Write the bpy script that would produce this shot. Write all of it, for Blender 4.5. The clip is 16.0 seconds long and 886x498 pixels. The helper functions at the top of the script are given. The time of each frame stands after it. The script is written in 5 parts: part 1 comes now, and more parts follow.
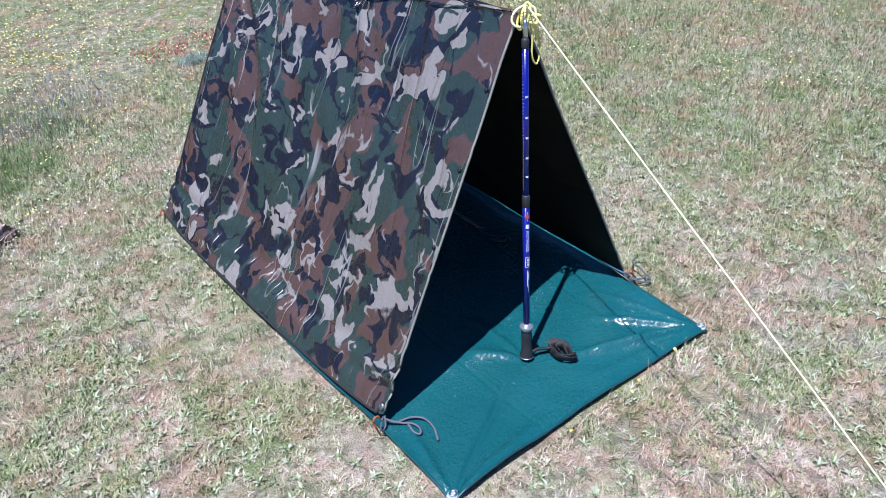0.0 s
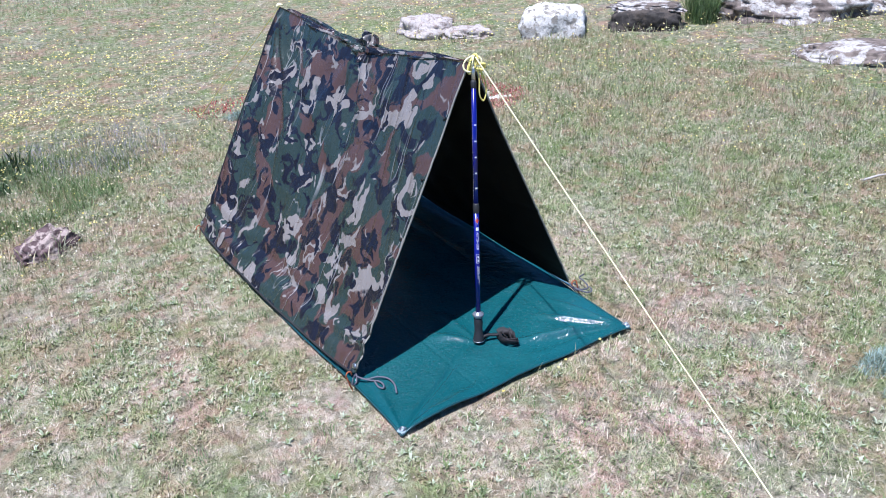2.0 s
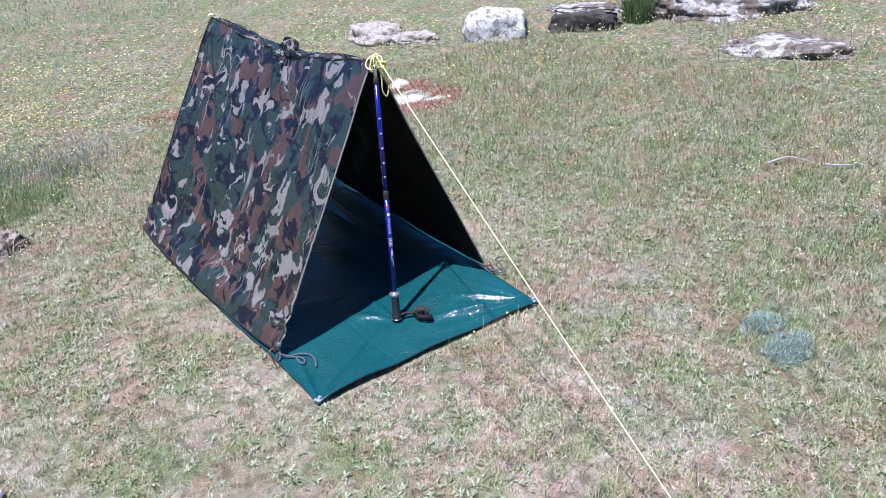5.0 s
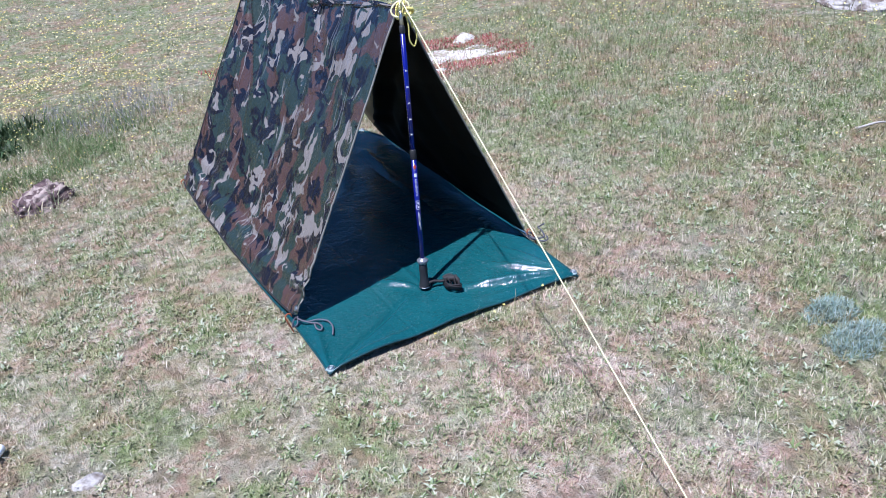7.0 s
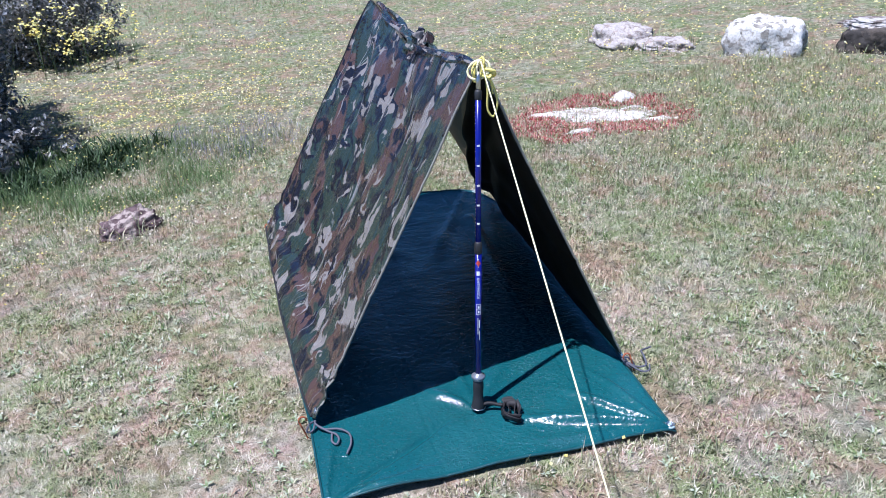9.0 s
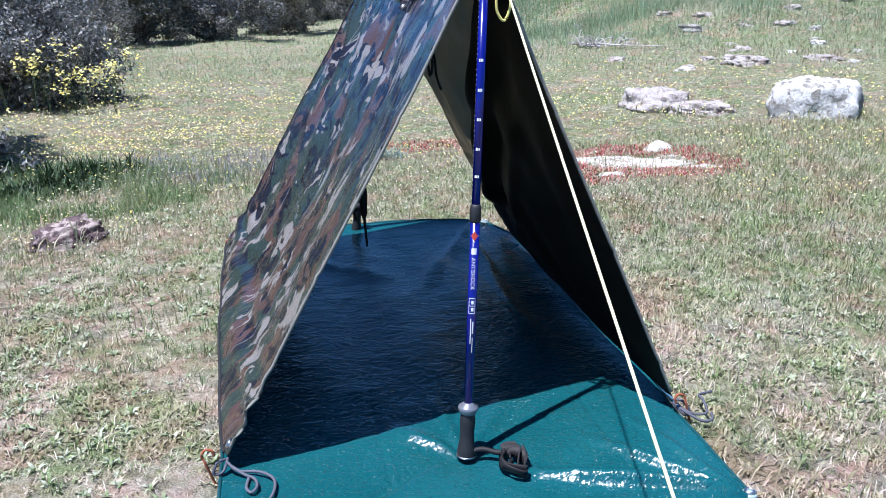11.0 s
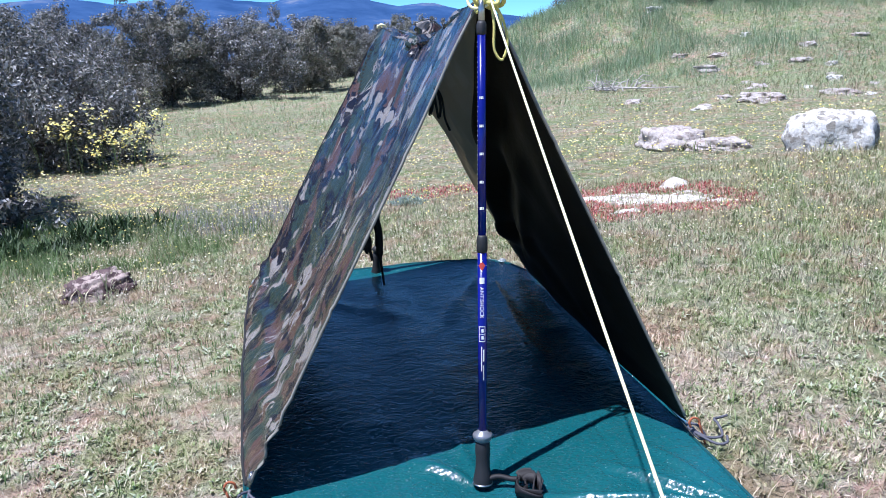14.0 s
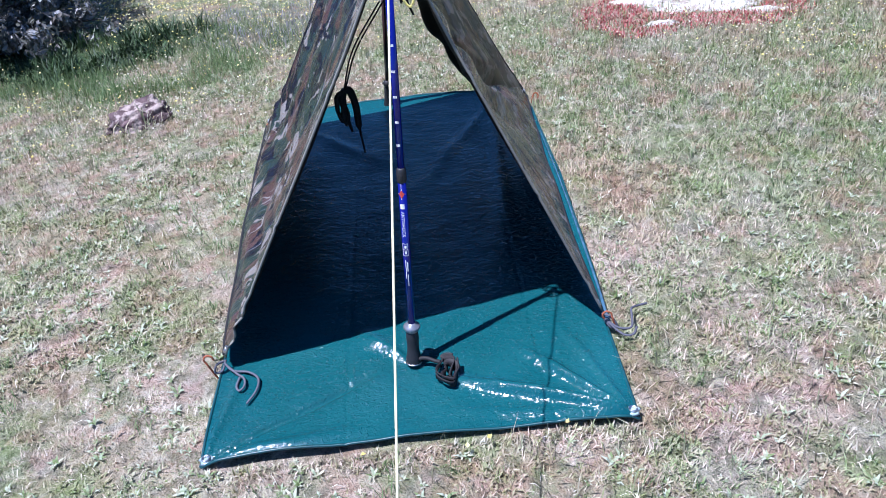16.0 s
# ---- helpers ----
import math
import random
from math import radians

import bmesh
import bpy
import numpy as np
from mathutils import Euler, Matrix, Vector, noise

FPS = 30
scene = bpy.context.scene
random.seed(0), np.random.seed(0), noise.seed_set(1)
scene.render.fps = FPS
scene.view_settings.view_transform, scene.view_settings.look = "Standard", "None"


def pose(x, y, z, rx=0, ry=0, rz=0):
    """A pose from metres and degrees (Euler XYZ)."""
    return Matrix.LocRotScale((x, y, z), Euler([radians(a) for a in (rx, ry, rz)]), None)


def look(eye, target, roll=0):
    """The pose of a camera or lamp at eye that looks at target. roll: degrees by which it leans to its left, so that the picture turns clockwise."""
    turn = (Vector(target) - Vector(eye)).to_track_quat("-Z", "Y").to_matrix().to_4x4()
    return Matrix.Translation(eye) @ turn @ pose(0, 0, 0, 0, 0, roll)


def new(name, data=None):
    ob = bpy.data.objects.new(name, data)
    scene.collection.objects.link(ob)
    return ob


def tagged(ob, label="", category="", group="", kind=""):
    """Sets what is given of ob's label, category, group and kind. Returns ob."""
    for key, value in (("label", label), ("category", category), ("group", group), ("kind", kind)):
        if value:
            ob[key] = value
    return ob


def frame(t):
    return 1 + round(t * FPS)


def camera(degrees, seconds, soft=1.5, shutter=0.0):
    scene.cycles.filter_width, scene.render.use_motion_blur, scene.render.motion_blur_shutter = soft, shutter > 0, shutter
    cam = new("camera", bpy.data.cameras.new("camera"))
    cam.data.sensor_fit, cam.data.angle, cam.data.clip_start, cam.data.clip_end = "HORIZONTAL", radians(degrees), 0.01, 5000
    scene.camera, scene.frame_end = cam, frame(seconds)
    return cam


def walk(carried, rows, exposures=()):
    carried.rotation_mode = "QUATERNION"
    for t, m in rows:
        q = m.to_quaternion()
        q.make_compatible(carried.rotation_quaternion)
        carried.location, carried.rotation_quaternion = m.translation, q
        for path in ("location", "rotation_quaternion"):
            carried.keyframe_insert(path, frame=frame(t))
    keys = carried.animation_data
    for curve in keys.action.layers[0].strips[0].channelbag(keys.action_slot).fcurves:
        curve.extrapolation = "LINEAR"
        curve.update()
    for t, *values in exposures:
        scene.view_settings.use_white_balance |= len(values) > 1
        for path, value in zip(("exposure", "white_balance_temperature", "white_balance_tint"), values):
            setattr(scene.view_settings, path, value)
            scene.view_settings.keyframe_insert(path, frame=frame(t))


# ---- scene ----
cam = camera(59.2, 16.0, 0.9)
PATH = [
    (0, (-1.178, -1.19, 1.546), (-0.188, 0.126, 0.412), -2.5),
    (0.5, (-1.344, -1.325, 1.566), (-0.288, 0.01, 0.515), -0.6),
    (1, (-1.399, -1.502, 1.584), (-0.36, -0.057, 0.671), -1.0),
    (1.5, (-1.344, -1.681, 1.587), (-0.385, -0.193, 0.657), -2.4),
    (2, (-1.353, -1.812, 1.589), (-0.371, -0.345, 0.648), -1.6),
    (2.5, (-1.383, -1.797, 1.605), (-0.251, -0.44, 0.669), 0.1),
    (3, (-1.387, -1.828, 1.601), (-0.283, -0.427, 0.695), -1.7),
    (3.5, (-1.329, -1.973, 1.604), (-0.311, -0.522, 0.677), -1.9),
    (4, (-1.299, -2.067, 1.603), (-0.269, -0.622, 0.68), -2.8),
    (4.5, (-1.286, -2.116, 1.609), (-0.301, -0.652, 0.669), -3.2),
    (4.7, (-1.291, -2.146, 1.613), (-0.266, -0.7, 0.688), -2.8),
    (6.8, (-1.116, -2.152, 1.525), (-0.231, -0.653, 0.539), -5.6),
    (7, (-1.021, -2.106, 1.517), (-0.216, -0.573, 0.517), -4.6),
    (7.5, (-0.848, -2.04, 1.538), (-0.172, -0.463, 0.511), -3.7),
    (8, (-0.726, -2.036, 1.508), (-0.2, -0.351, 0.568), -3.3),
    (8.2, (-0.684, -1.999, 1.499), (-0.189, -0.295, 0.577), -3.4),
    (10.3, (-0.313, -1.297, 1.123), (0.058, 0.472, 0.265), -1.9),
    (10.5, (-0.314, -1.273, 1.046), (0.102, 0.521, 0.267), -1.7),
    (11, (-0.332, -1.297, 0.906), (0.077, 0.552, 0.264), -0.3),
    (11.5, (-0.322, -1.351, 0.891), (0.016, 0.552, 0.375), -2.6),
    (12, (-0.307, -1.377, 0.9), (0.036, 0.542, 0.45), -2.5),
    (12.5, (-0.309, -1.38, 0.886), (0.052, 0.518, 0.369), -2.4),
    (13, (-0.298, -1.379, 0.882), (0.098, 0.504, 0.334), -1.8),
    (13.5, (-0.288, -1.381, 0.876), (0.112, 0.496, 0.312), -2.2),
    (14, (-0.31, -1.364, 0.887), (0.041, 0.536, 0.368), -2.8),
    (14.5, (-0.285, -1.309, 1.11), (0.092, 0.496, 0.336), -5.0),
    (14.8, (-0.267, -1.369, 1.314), (0.088, 0.398, 0.448), -9.8),
    (15, (-0.245, -1.447, 1.356), (0.048, 0.345, 0.517), -11.1),
    (15.2, (-0.194, -1.539, 1.398), (-0.027, 0.198, 0.422), -12.6),
    (15.5, (-0.129, -1.549, 1.409), (-0.01, 0.143, 0.348), -14.2),
    (15.8, (-0.005, -1.48, 1.346), (0.148, 0.203, 0.277), -9.2),
    (16, (0.08, -1.421, 1.294), (0.102, 0.237, 0.176), -6.1),
]
EXPOSURES = [(0, 0.58, 5650, 15), (3.0, 0.55, 5700, 16), (4.7, 0.50, 5700, 17), (8.2, 0.44, 5550, 18), (10.3, 0.68, 5650, 14), (14.5, 0.64, 5650, 16), (15.5, 0.66, 5400, 20), (16, 0.66, 5400, 20)]
walk(cam, [(t, look(eye, target, roll)) for t, eye, target, roll in PATH], EXPOSURES)

# ---- light ----
SUN_FROM = Vector((-0.335, -0.11, 0.97)).normalized()
world = bpy.data.worlds.new("sky")
scene.world = world
world.use_nodes = True
wn = world.node_tree.nodes
sky = wn.new("ShaderNodeTexSky")
sky.sky_type = "NISHITA"
sky.sun_disc = False
sky.sun_elevation = math.asin(SUN_FROM.z)
sky.sun_rotation = math.atan2(SUN_FROM.x, SUN_FROM.y)
sky.altitude, sky.air_density, sky.dust_density, sky.ozone_density = 1500, 0.5, 0.25, 3.5
wn["Background"].inputs["Strength"].default_value = 0.105
clear = wn.new("ShaderNodeMix")
clear.data_type, clear.blend_type = "RGBA", "MULTIPLY"
clear.inputs[0].default_value, clear.inputs[7].default_value = 1.0, (0.72, 1.12, 1.25, 1)
world.node_tree.links.new(sky.outputs[0], clear.inputs[6])
world.node_tree.links.new(clear.outputs[2], wn["Background"].inputs[0])
sun = new("sun", bpy.data.lights.new("sun", "SUN"))
sun.data.energy, sun.data.angle, sun.data.color = 5.5, radians(0.5), (1.0, 0.97, 0.95)
sun.matrix_world = look(SUN_FROM * 30, (0, 0, 0))


# ---- materials ----
class Mat:
    """A small node builder round one Principled shader."""

    def __init__(self, name, rough=0.6, metal=0.0, spec=0.5):
        self.m = bpy.data.materials.new(name)
        self.m.use_nodes = True
        self.t = self.m.node_tree
        self.b = self.t.nodes["Principled BSDF"]
        self.out = self.t.nodes["Material Output"]
        self.b.inputs["Roughness"].default_value = rough
        self.b.inputs["Metallic"].default_value = metal
        self.b.inputs["Specular IOR Level"].default_value = spec

    def node(self, kind, **values):
        n = self.t.nodes.new(kind)
        for k, v in values.items():
            if k in n.inputs:
                n.inputs[k].default_value = v
        return n

    def link(self, a, b):
        self.t.links.new(a, b)

    def coord(self, which="Object", scale=(1, 1, 1)):
        c = self.node("ShaderNodeTexCoord")
        mp = self.node("ShaderNodeMapping")
        mp.inputs["Scale"].default_value = scale
        self.link(c.outputs[which], mp.inputs[0])
        return mp.outputs[0]

    def noise(self, co, scale, detail=3.0, rough=0.55, distort=0.0, w=None):
        n = self.node("ShaderNodeTexNoise")
        n.inputs["Scale"].default_value, n.inputs["Detail"].default_value = scale, detail
        n.inputs["Roughness"].default_value, n.inputs["Distortion"].default_value = rough, distort
        if w is not None:
            n.noise_dimensions = "4D"
            n.inputs["W"].default_value = w
        if co is not None:
            self.link(co, n.inputs["Vector"])
        return n.outputs[0]

    def ramp(self, fac, stops, constant=False):
        r = self.node("ShaderNodeValToRGB")
        e = r.color_ramp.elements
        while len(e) < len(stops):
            e.new(0.5)
        for el, (p, c) in zip(e, stops):
            el.position = p
            el.color = (*c, 1) if len(c) == 3 else c
        if constant:
            r.color_ramp.interpolation = "CONSTANT"
        self.link(fac, r.inputs[0])
        return r.outputs[0]

    def step(self, fac, at, soft=0.01):
        return self.ramp(fac, [(at - soft, (0, 0, 0)), (at + soft, (1, 1, 1))])

    def mix(self, fac, a, b, mode="MIX"):
        n = self.node("ShaderNodeMix")
        n.data_type, n.blend_type = "RGBA", mode
        for sock, v in ((n.inputs[0], fac), (n.inputs[6], a), (n.inputs[7], b)):
            if isinstance(v, (int, float)):
                sock.default_value = v
            elif isinstance(v, tuple):
                sock.default_value = (*v, 1)
            else:
                self.link(v, sock)
        return n.outputs[2]

    def math(self, op, a, b=0.0):
        n = self.node("ShaderNodeMath")
        n.operation = op
        for sock, v in ((n.inputs[0], a), (n.inputs[1], b)):
            if isinstance(v, (int, float)):
                sock.default_value = v
            else:
                self.link(v, sock)
        return n.outputs[0]

    def colour(self, c):
        if isinstance(c, tuple):
            self.b.inputs["Base Color"].default_value = (*c, 1)
        else:
            self.link(c, self.b.inputs["Base Color"])
        return self

    def rough(self, r):
        self.link(r, self.b.inputs["Roughness"])
        return self

    def bump(self, h, strength=0.3, dist=0.01):
        n = self.node("ShaderNodeBump")
        n.inputs["Strength"].default_value, n.inputs["Distance"].default_value = strength, dist
        self.link(h, n.inputs["Height"])
        self.link(n.outputs[0], self.b.inputs["Normal"])
        return self

    def behind_pleat(self, thick, thin):
        """Share of light let through: doubled cloth in front of the diagonal pleat, a single layer behind it."""
        xy = self.node("ShaderNodeSeparateXYZ")
        self.link(self.coord("UV"), xy.inputs[0])
        u = self.math("DIVIDE", xy.outputs[0], 1.37)
        v = self.math("DIVIDE", self.math("SUBTRACT", xy.outputs[1], 3.1), 1.05)
        c = self.math("ADD", self.math("SUBTRACT", v, u), self.math("MULTIPLY", self.math("SINE", self.math("MULTIPLY", u, 7.0)), 0.03))
        single = self.math("LESS_THAN", c, -0.012)
        return self.math("ADD", thick, self.math("MULTIPLY", single, thin - thick))

    def let_light(self, c, share):
        """Lets a share of the light pass through a thin sheet or leaf."""
        tr = self.node("ShaderNodeBsdfTranslucent")
        if isinstance(c, tuple):
            tr.inputs[0].default_value = (*c, 1)
        else:
            self.link(c, tr.inputs[0])
        ms = self.node("ShaderNodeMixShader")
        if isinstance(share, float):
            ms.inputs[0].default_value = share
        else:
            self.link(share, ms.inputs[0])
        self.link(self.b.outputs[0], ms.inputs[1])
        self.link(tr.outputs[0], ms.inputs[2])
        self.link(ms.outputs[0], self.out.inputs[0])
        return self


def speckled(name, base, vary=0.25, rough=0.6, scale=60, metal=0.0, bump=0.15, coarse=6):
    """A plain material with grain at two scales."""
    k = Mat(name, rough, metal)
    co = k.coord()
    n1, n2 = k.noise(co, scale, 4), k.noise(co, coarse, 3)
    f = k.math("ADD", k.math("MULTIPLY", n1, 0.5), k.math("MULTIPLY", n2, 0.5))
    lo, hi = tuple(c * (1 - vary) for c in base), tuple(min(1, c * (1 + vary)) for c in base)
    k.colour(k.ramp(f, [(0.35, lo), (0.65, hi)]))
    k.bump(n1, bump, 0.002)
    return k.m


def camo_nodes(k):
    """Woodland print: green ground, brown fields, pale splashes and dark twigs."""
    co = k.coord("UV")
    wob = k.noise(co, 9, 2)
    v = co
    for scale, reach in ((8.0, 0.10), (30.0, 0.034)):
        warp = k.node("ShaderNodeTexNoise")
        warp.inputs["Scale"].default_value, warp.inputs["Detail"].default_value = scale, 1.5
        k.link(co, warp.inputs["Vector"])
        shift = k.node("ShaderNodeVectorMath")
        shift.operation = "MULTIPLY_ADD"
        k.link(warp.outputs[1], shift.inputs[0])
        shift.inputs[1].default_value = (reach, reach, 0)
        k.link(v, shift.inputs[2])
        v = shift.outputs[0]

    def field(scale, stretch, w, detail=1.0, distort=0.3):
        mp = k.node("ShaderNodeMapping")
        mp.inputs["Scale"].default_value = stretch
        mp.inputs["Location"].default_value = (w * 1.7, w * 2.3, 0)
        k.link(v, mp.inputs[0])
        return k.noise(mp.outputs[0], scale, detail, 0.5, distort)

    def splash(scale, stretch, w, reach, gain):
        """Branching splashes: ribbons that swell and run out in points."""
        ribbon = k.math("ABSOLUTE", k.math("SUBTRACT", field(scale, stretch, w, 1.2, 0.5), 0.5))
        swell = k.math("MULTIPLY", k.math("SUBTRACT", field(scale * 0.9, stretch, w + 4.4), reach), gain)
        return k.step(k.math("ADD", k.math("SUBTRACT", swell, ribbon), 0.5), 0.5, 0.006)

    g = (0.018, 0.032, 0.026)
    brown, pale, dark = (0.066, 0.036, 0.029), (0.205, 0.185, 0.172), (0.0045, 0.0045, 0.0105)
    c = k.mix(k.step(field(5.2, (0.95, 1, 1), 1.3, 1.5, 0.3), 0.530, 0.006), g, brown)
    c = k.mix(splash(9.0, (0.95, 0.95, 1), 2.2, 0.475, 0.52), c, dark)
    c = k.mix(k.step(field(8.2, (1.0, 0.92, 1), 7.7, 1.2, 0.8), 0.632, 0.004), c, pale)
    c = k.mix(splash(10.2, (1.0, 0.95, 1), 9.1, 0.535, 0.46), c, pale)
    c = k.mix(k.step(field(10.5, (1.0, 0.95, 1), 12.9, 1.2, 1.0), 0.60, 0.004), c, dark)
    c = k.mix(k.math("MULTIPLY", wob, 0.12), c, (0.10, 0.10, 0.10))
    return c, co


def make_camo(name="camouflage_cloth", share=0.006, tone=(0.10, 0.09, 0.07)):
    k = Mat(name, 0.34, 0, 0.5)
    c, co = camo_nodes(k)
    k.colour(c)
    k.rough(k.ramp(k.noise(co, 14, 4), [(0.3, (0.16,) * 3), (0.7, (0.34,) * 3)]))
    stretched = k.coord("UV", (30, 6, 1))
    h = k.math("ADD", k.math("MULTIPLY", k.noise(stretched, 1.0, 3, 0.6, 0.8), 1.0), k.math("MULTIPLY", k.noise(co, 55, 3, 0.6, 1.2), 0.35))
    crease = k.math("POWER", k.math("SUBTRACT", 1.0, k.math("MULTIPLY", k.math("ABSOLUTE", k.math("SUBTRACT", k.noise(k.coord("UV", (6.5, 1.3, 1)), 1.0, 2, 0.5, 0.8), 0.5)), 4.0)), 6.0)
    h = k.math("ADD", h, k.math("MULTIPLY", crease, 0.9))
    k.bump(h, 0.7, 0.008)
    # Sheen along the creases is painted into the print as pale lines.
    sheen_area = k.step(k.noise(co, 3.1, 2), 0.52, 0.06)
    k.colour(k.mix(k.math("MULTIPLY", k.math("MULTIPLY", k.step(crease, 0.90, 0.05), sheen_area), 0.55), c, (0.34, 0.33, 0.33)))
    return k.let_light(k.mix(0.5, c, tone), share if share < 0.1 else k.behind_pleat(0.02, share)).m


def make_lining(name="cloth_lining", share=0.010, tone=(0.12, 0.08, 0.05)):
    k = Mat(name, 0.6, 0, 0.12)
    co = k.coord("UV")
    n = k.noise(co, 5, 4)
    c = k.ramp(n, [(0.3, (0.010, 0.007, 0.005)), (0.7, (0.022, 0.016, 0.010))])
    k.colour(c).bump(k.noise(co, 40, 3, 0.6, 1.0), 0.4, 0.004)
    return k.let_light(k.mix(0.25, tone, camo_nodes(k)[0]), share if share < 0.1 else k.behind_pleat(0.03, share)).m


def make_poly():
    k = Mat("woven_plastic_sheet", 0.2, 0, 0.5)
    co = k.coord("UV")
    big, mid = k.noise(co, 3.2, 4), k.noise(co, 22, 3)
    c = k.ramp(big, [(0.3, (0.005, 0.064, 0.074)), (0.7, (0.010, 0.088, 0.101))])
    # Tiny glints on the weave are painted into the colour as pale specks.
    c = k.mix(k.step(k.noise(co, 260, 2), 0.70, 0.03), c, (0.18, 0.35, 0.34))
    k.colour(c)
    k.rough(k.ramp(mid, [(0.3, (0.13,) * 3), (0.7, (0.21,) * 3)]))
    dimples = k.noise(k.coord("UV", (1.1, 1.2, 1)), 40, 2.0, 0.55, 0.6)
    crinkle = k.noise(k.coord("UV", (60, 85, 1)), 1.0, 2.0, 0.5, 1.2)
    weave = k.noise(k.coord("UV", (420, 420, 1)), 1.0, 1.0)
    pucker = k.math("POWER", k.noise(k.coord("UV", (95, 130, 1)), 1.0, 1.0, 0.5, 0.4), 3.0)
    h = k.math("ADD", k.math("ADD", dimples, k.math("MULTIPLY", crinkle, 0.34)), k.math("ADD", k.math("MULTIPLY", weave, 0.03), k.math("MULTIPLY", pucker, 0.45)))
    h = k.math("ADD", h, k.math("MULTIPLY", k.step(k.noise(k.coord("UV", (120, 150, 1)), 1.0, 2.0, 0.6, 0.5), 0.64, 0.07), 0.40))
    k.bump(h, 1.0, 0.0031)
    return k.let_light((0.01, 0.2, 0.24), 0.01).m


def drift(k, c, share=1.0):
    """Drifts of growth over the meadow: fresh green, rusty brown, pale dry and dull patches at several scales."""
    def area(scale, w, at, soft, amount):
        f = k.noise(k.coord("Object", (1.0, 1.0, 0.0)), scale, 4, 0.62, 0.4, w)
        return k.math("MULTIPLY", k.ramp(f, [(at - soft, (0, 0, 0)), (at + soft, (1, 1, 1))]), amount * share)
    c = k.mix(area(0.8, 1.7, 0.48, 0.10, 0.50), c, (0.22, 0.32, 0.09))
    c = k.mix(area(3.2, 4.1, 0.56, 0.06, 0.65), c, (0.56, 0.33, 0.25))
    c = k.mix(area(4.6, 8.3, 0.54, 0.05, 0.75), c, (0.16, 0.27, 0.06))
    c = k.mix(area(2.3, 11.9, 0.58, 0.06, 0.38), c, (0.66, 0.59, 0.50))
    c = k.mix(area(8.0, 15.2, 0.55, 0.05, 0.80), c, (0.47, 0.25, 0.20))
    c = k.mix(area(7.0, 23.5, 0.59, 0.05, 0.42), c, (0.46, 0.40, 0.42))
    c = k.mix(area(17.0, 27.7, 0.58, 0.04, 0.55), c, (0.70, 0.66, 0.54))
    return k.mix(area(22.0, 19.6, 0.535, 0.04, 0.80), c, (0.07, 0.08, 0.042))


def make_soil():
    k = Mat("meadow_soil", 0.9, 0, 0.2)
    co = k.coord()
    a, b, d = k.noise(co, 2.6, 5), k.noise(co, 38, 5), k.noise(co, 210, 4, 0.65)
    earth = k.ramp(k.math("ADD", k.math("MULTIPLY", b, 0.45), k.math("MULTIPLY", d, 0.55)), [(0.36, (0.11, 0.075, 0.055)), (0.46, (0.60, 0.43, 0.345)), (0.58, (0.85, 0.71, 0.61))])
    litter = k.ramp(k.noise(k.coord("Object", (1, 1, 0)), 120, 5, 0.8, 1.6), [(0.30, (0.05, 0.055, 0.03)), (0.42, (0.16, 0.20, 0.085)), (0.50, (0.36, 0.34, 0.21)), (0.57, (0.62, 0.57, 0.42)), (0.64, (0.36, 0.40, 0.22)), (0.74, (0.80, 0.75, 0.58))])
    near = k.mix(k.ramp(a, [(0.42, (0, 0, 0)), (0.58, (1, 1, 1))]), earth, litter)
    far = k.ramp(k.noise(co, 26, 6, 0.75, 0.6), [(0.33, (0.07, 0.07, 0.04)), (0.46, (0.19, 0.21, 0.115)), (0.55, (0.37, 0.35, 0.235)), (0.68, (0.56, 0.51, 0.41))])
    dist = k.node("ShaderNodeVectorMath")
    dist.operation = "LENGTH"
    away = k.node("ShaderNodeVectorMath")
    away.operation = "SUBTRACT"
    k.link(co, away.inputs[0])
    away.inputs[1].default_value = (-0.7, -0.4, 0)
    k.link(away.outputs[0], dist.inputs[0])
    c = k.mix(k.ramp(k.math("DIVIDE", dist.outputs["Value"], 10.0), [(0.12, (0, 0, 0)), (0.235, (1, 1, 1))]), near, far)
    woods = k.ramp(k.noise(co, 0.05, 5), [(0.4, (0.035, 0.05, 0.04)), (0.6, (0.07, 0.085, 0.06))])
    c = k.mix(k.ramp(k.math("DIVIDE", dist.outputs["Value"], 100.0), [(0.50, (0, 0, 0)), (0.75, (1, 1, 1))]), drift(k, c, 0.55), woods)
    k.colour(c)
    k.bump(k.math("ADD", b, k.math("MULTIPLY", d, 1.0)), 1.0, 0.018)
    return k.m


def make_leaf(name, stops, share=0.3, patch=None, rough=0.55):
    """Foliage whose colour changes from blade to blade and drifts over the ground."""
    k = Mat(name, rough, 0, 0.35)
    g = k.node("ShaderNodeNewGeometry")
    n = len(stops)
    pick = g.outputs["Random Per Island"]
    if patch:
        clump = k.math("MULTIPLY_ADD", k.noise(k.coord("Object", (1.0, 1.0, 0.0)), 42, 3, 0.65, 0.5, 2.9), 3.4)
        k.t.nodes[-1].inputs[2].default_value = -1.2
        pick = k.math("ADD", k.math("MULTIPLY", clump, 0.72), k.math("MULTIPLY", pick, 0.28))
    c = k.ramp(pick, [(i / n, s) for i, s in enumerate(stops)], True)
    if patch:
        c = drift(k, c, patch)
    k.colour(c)
    return k.let_light(c, share).m


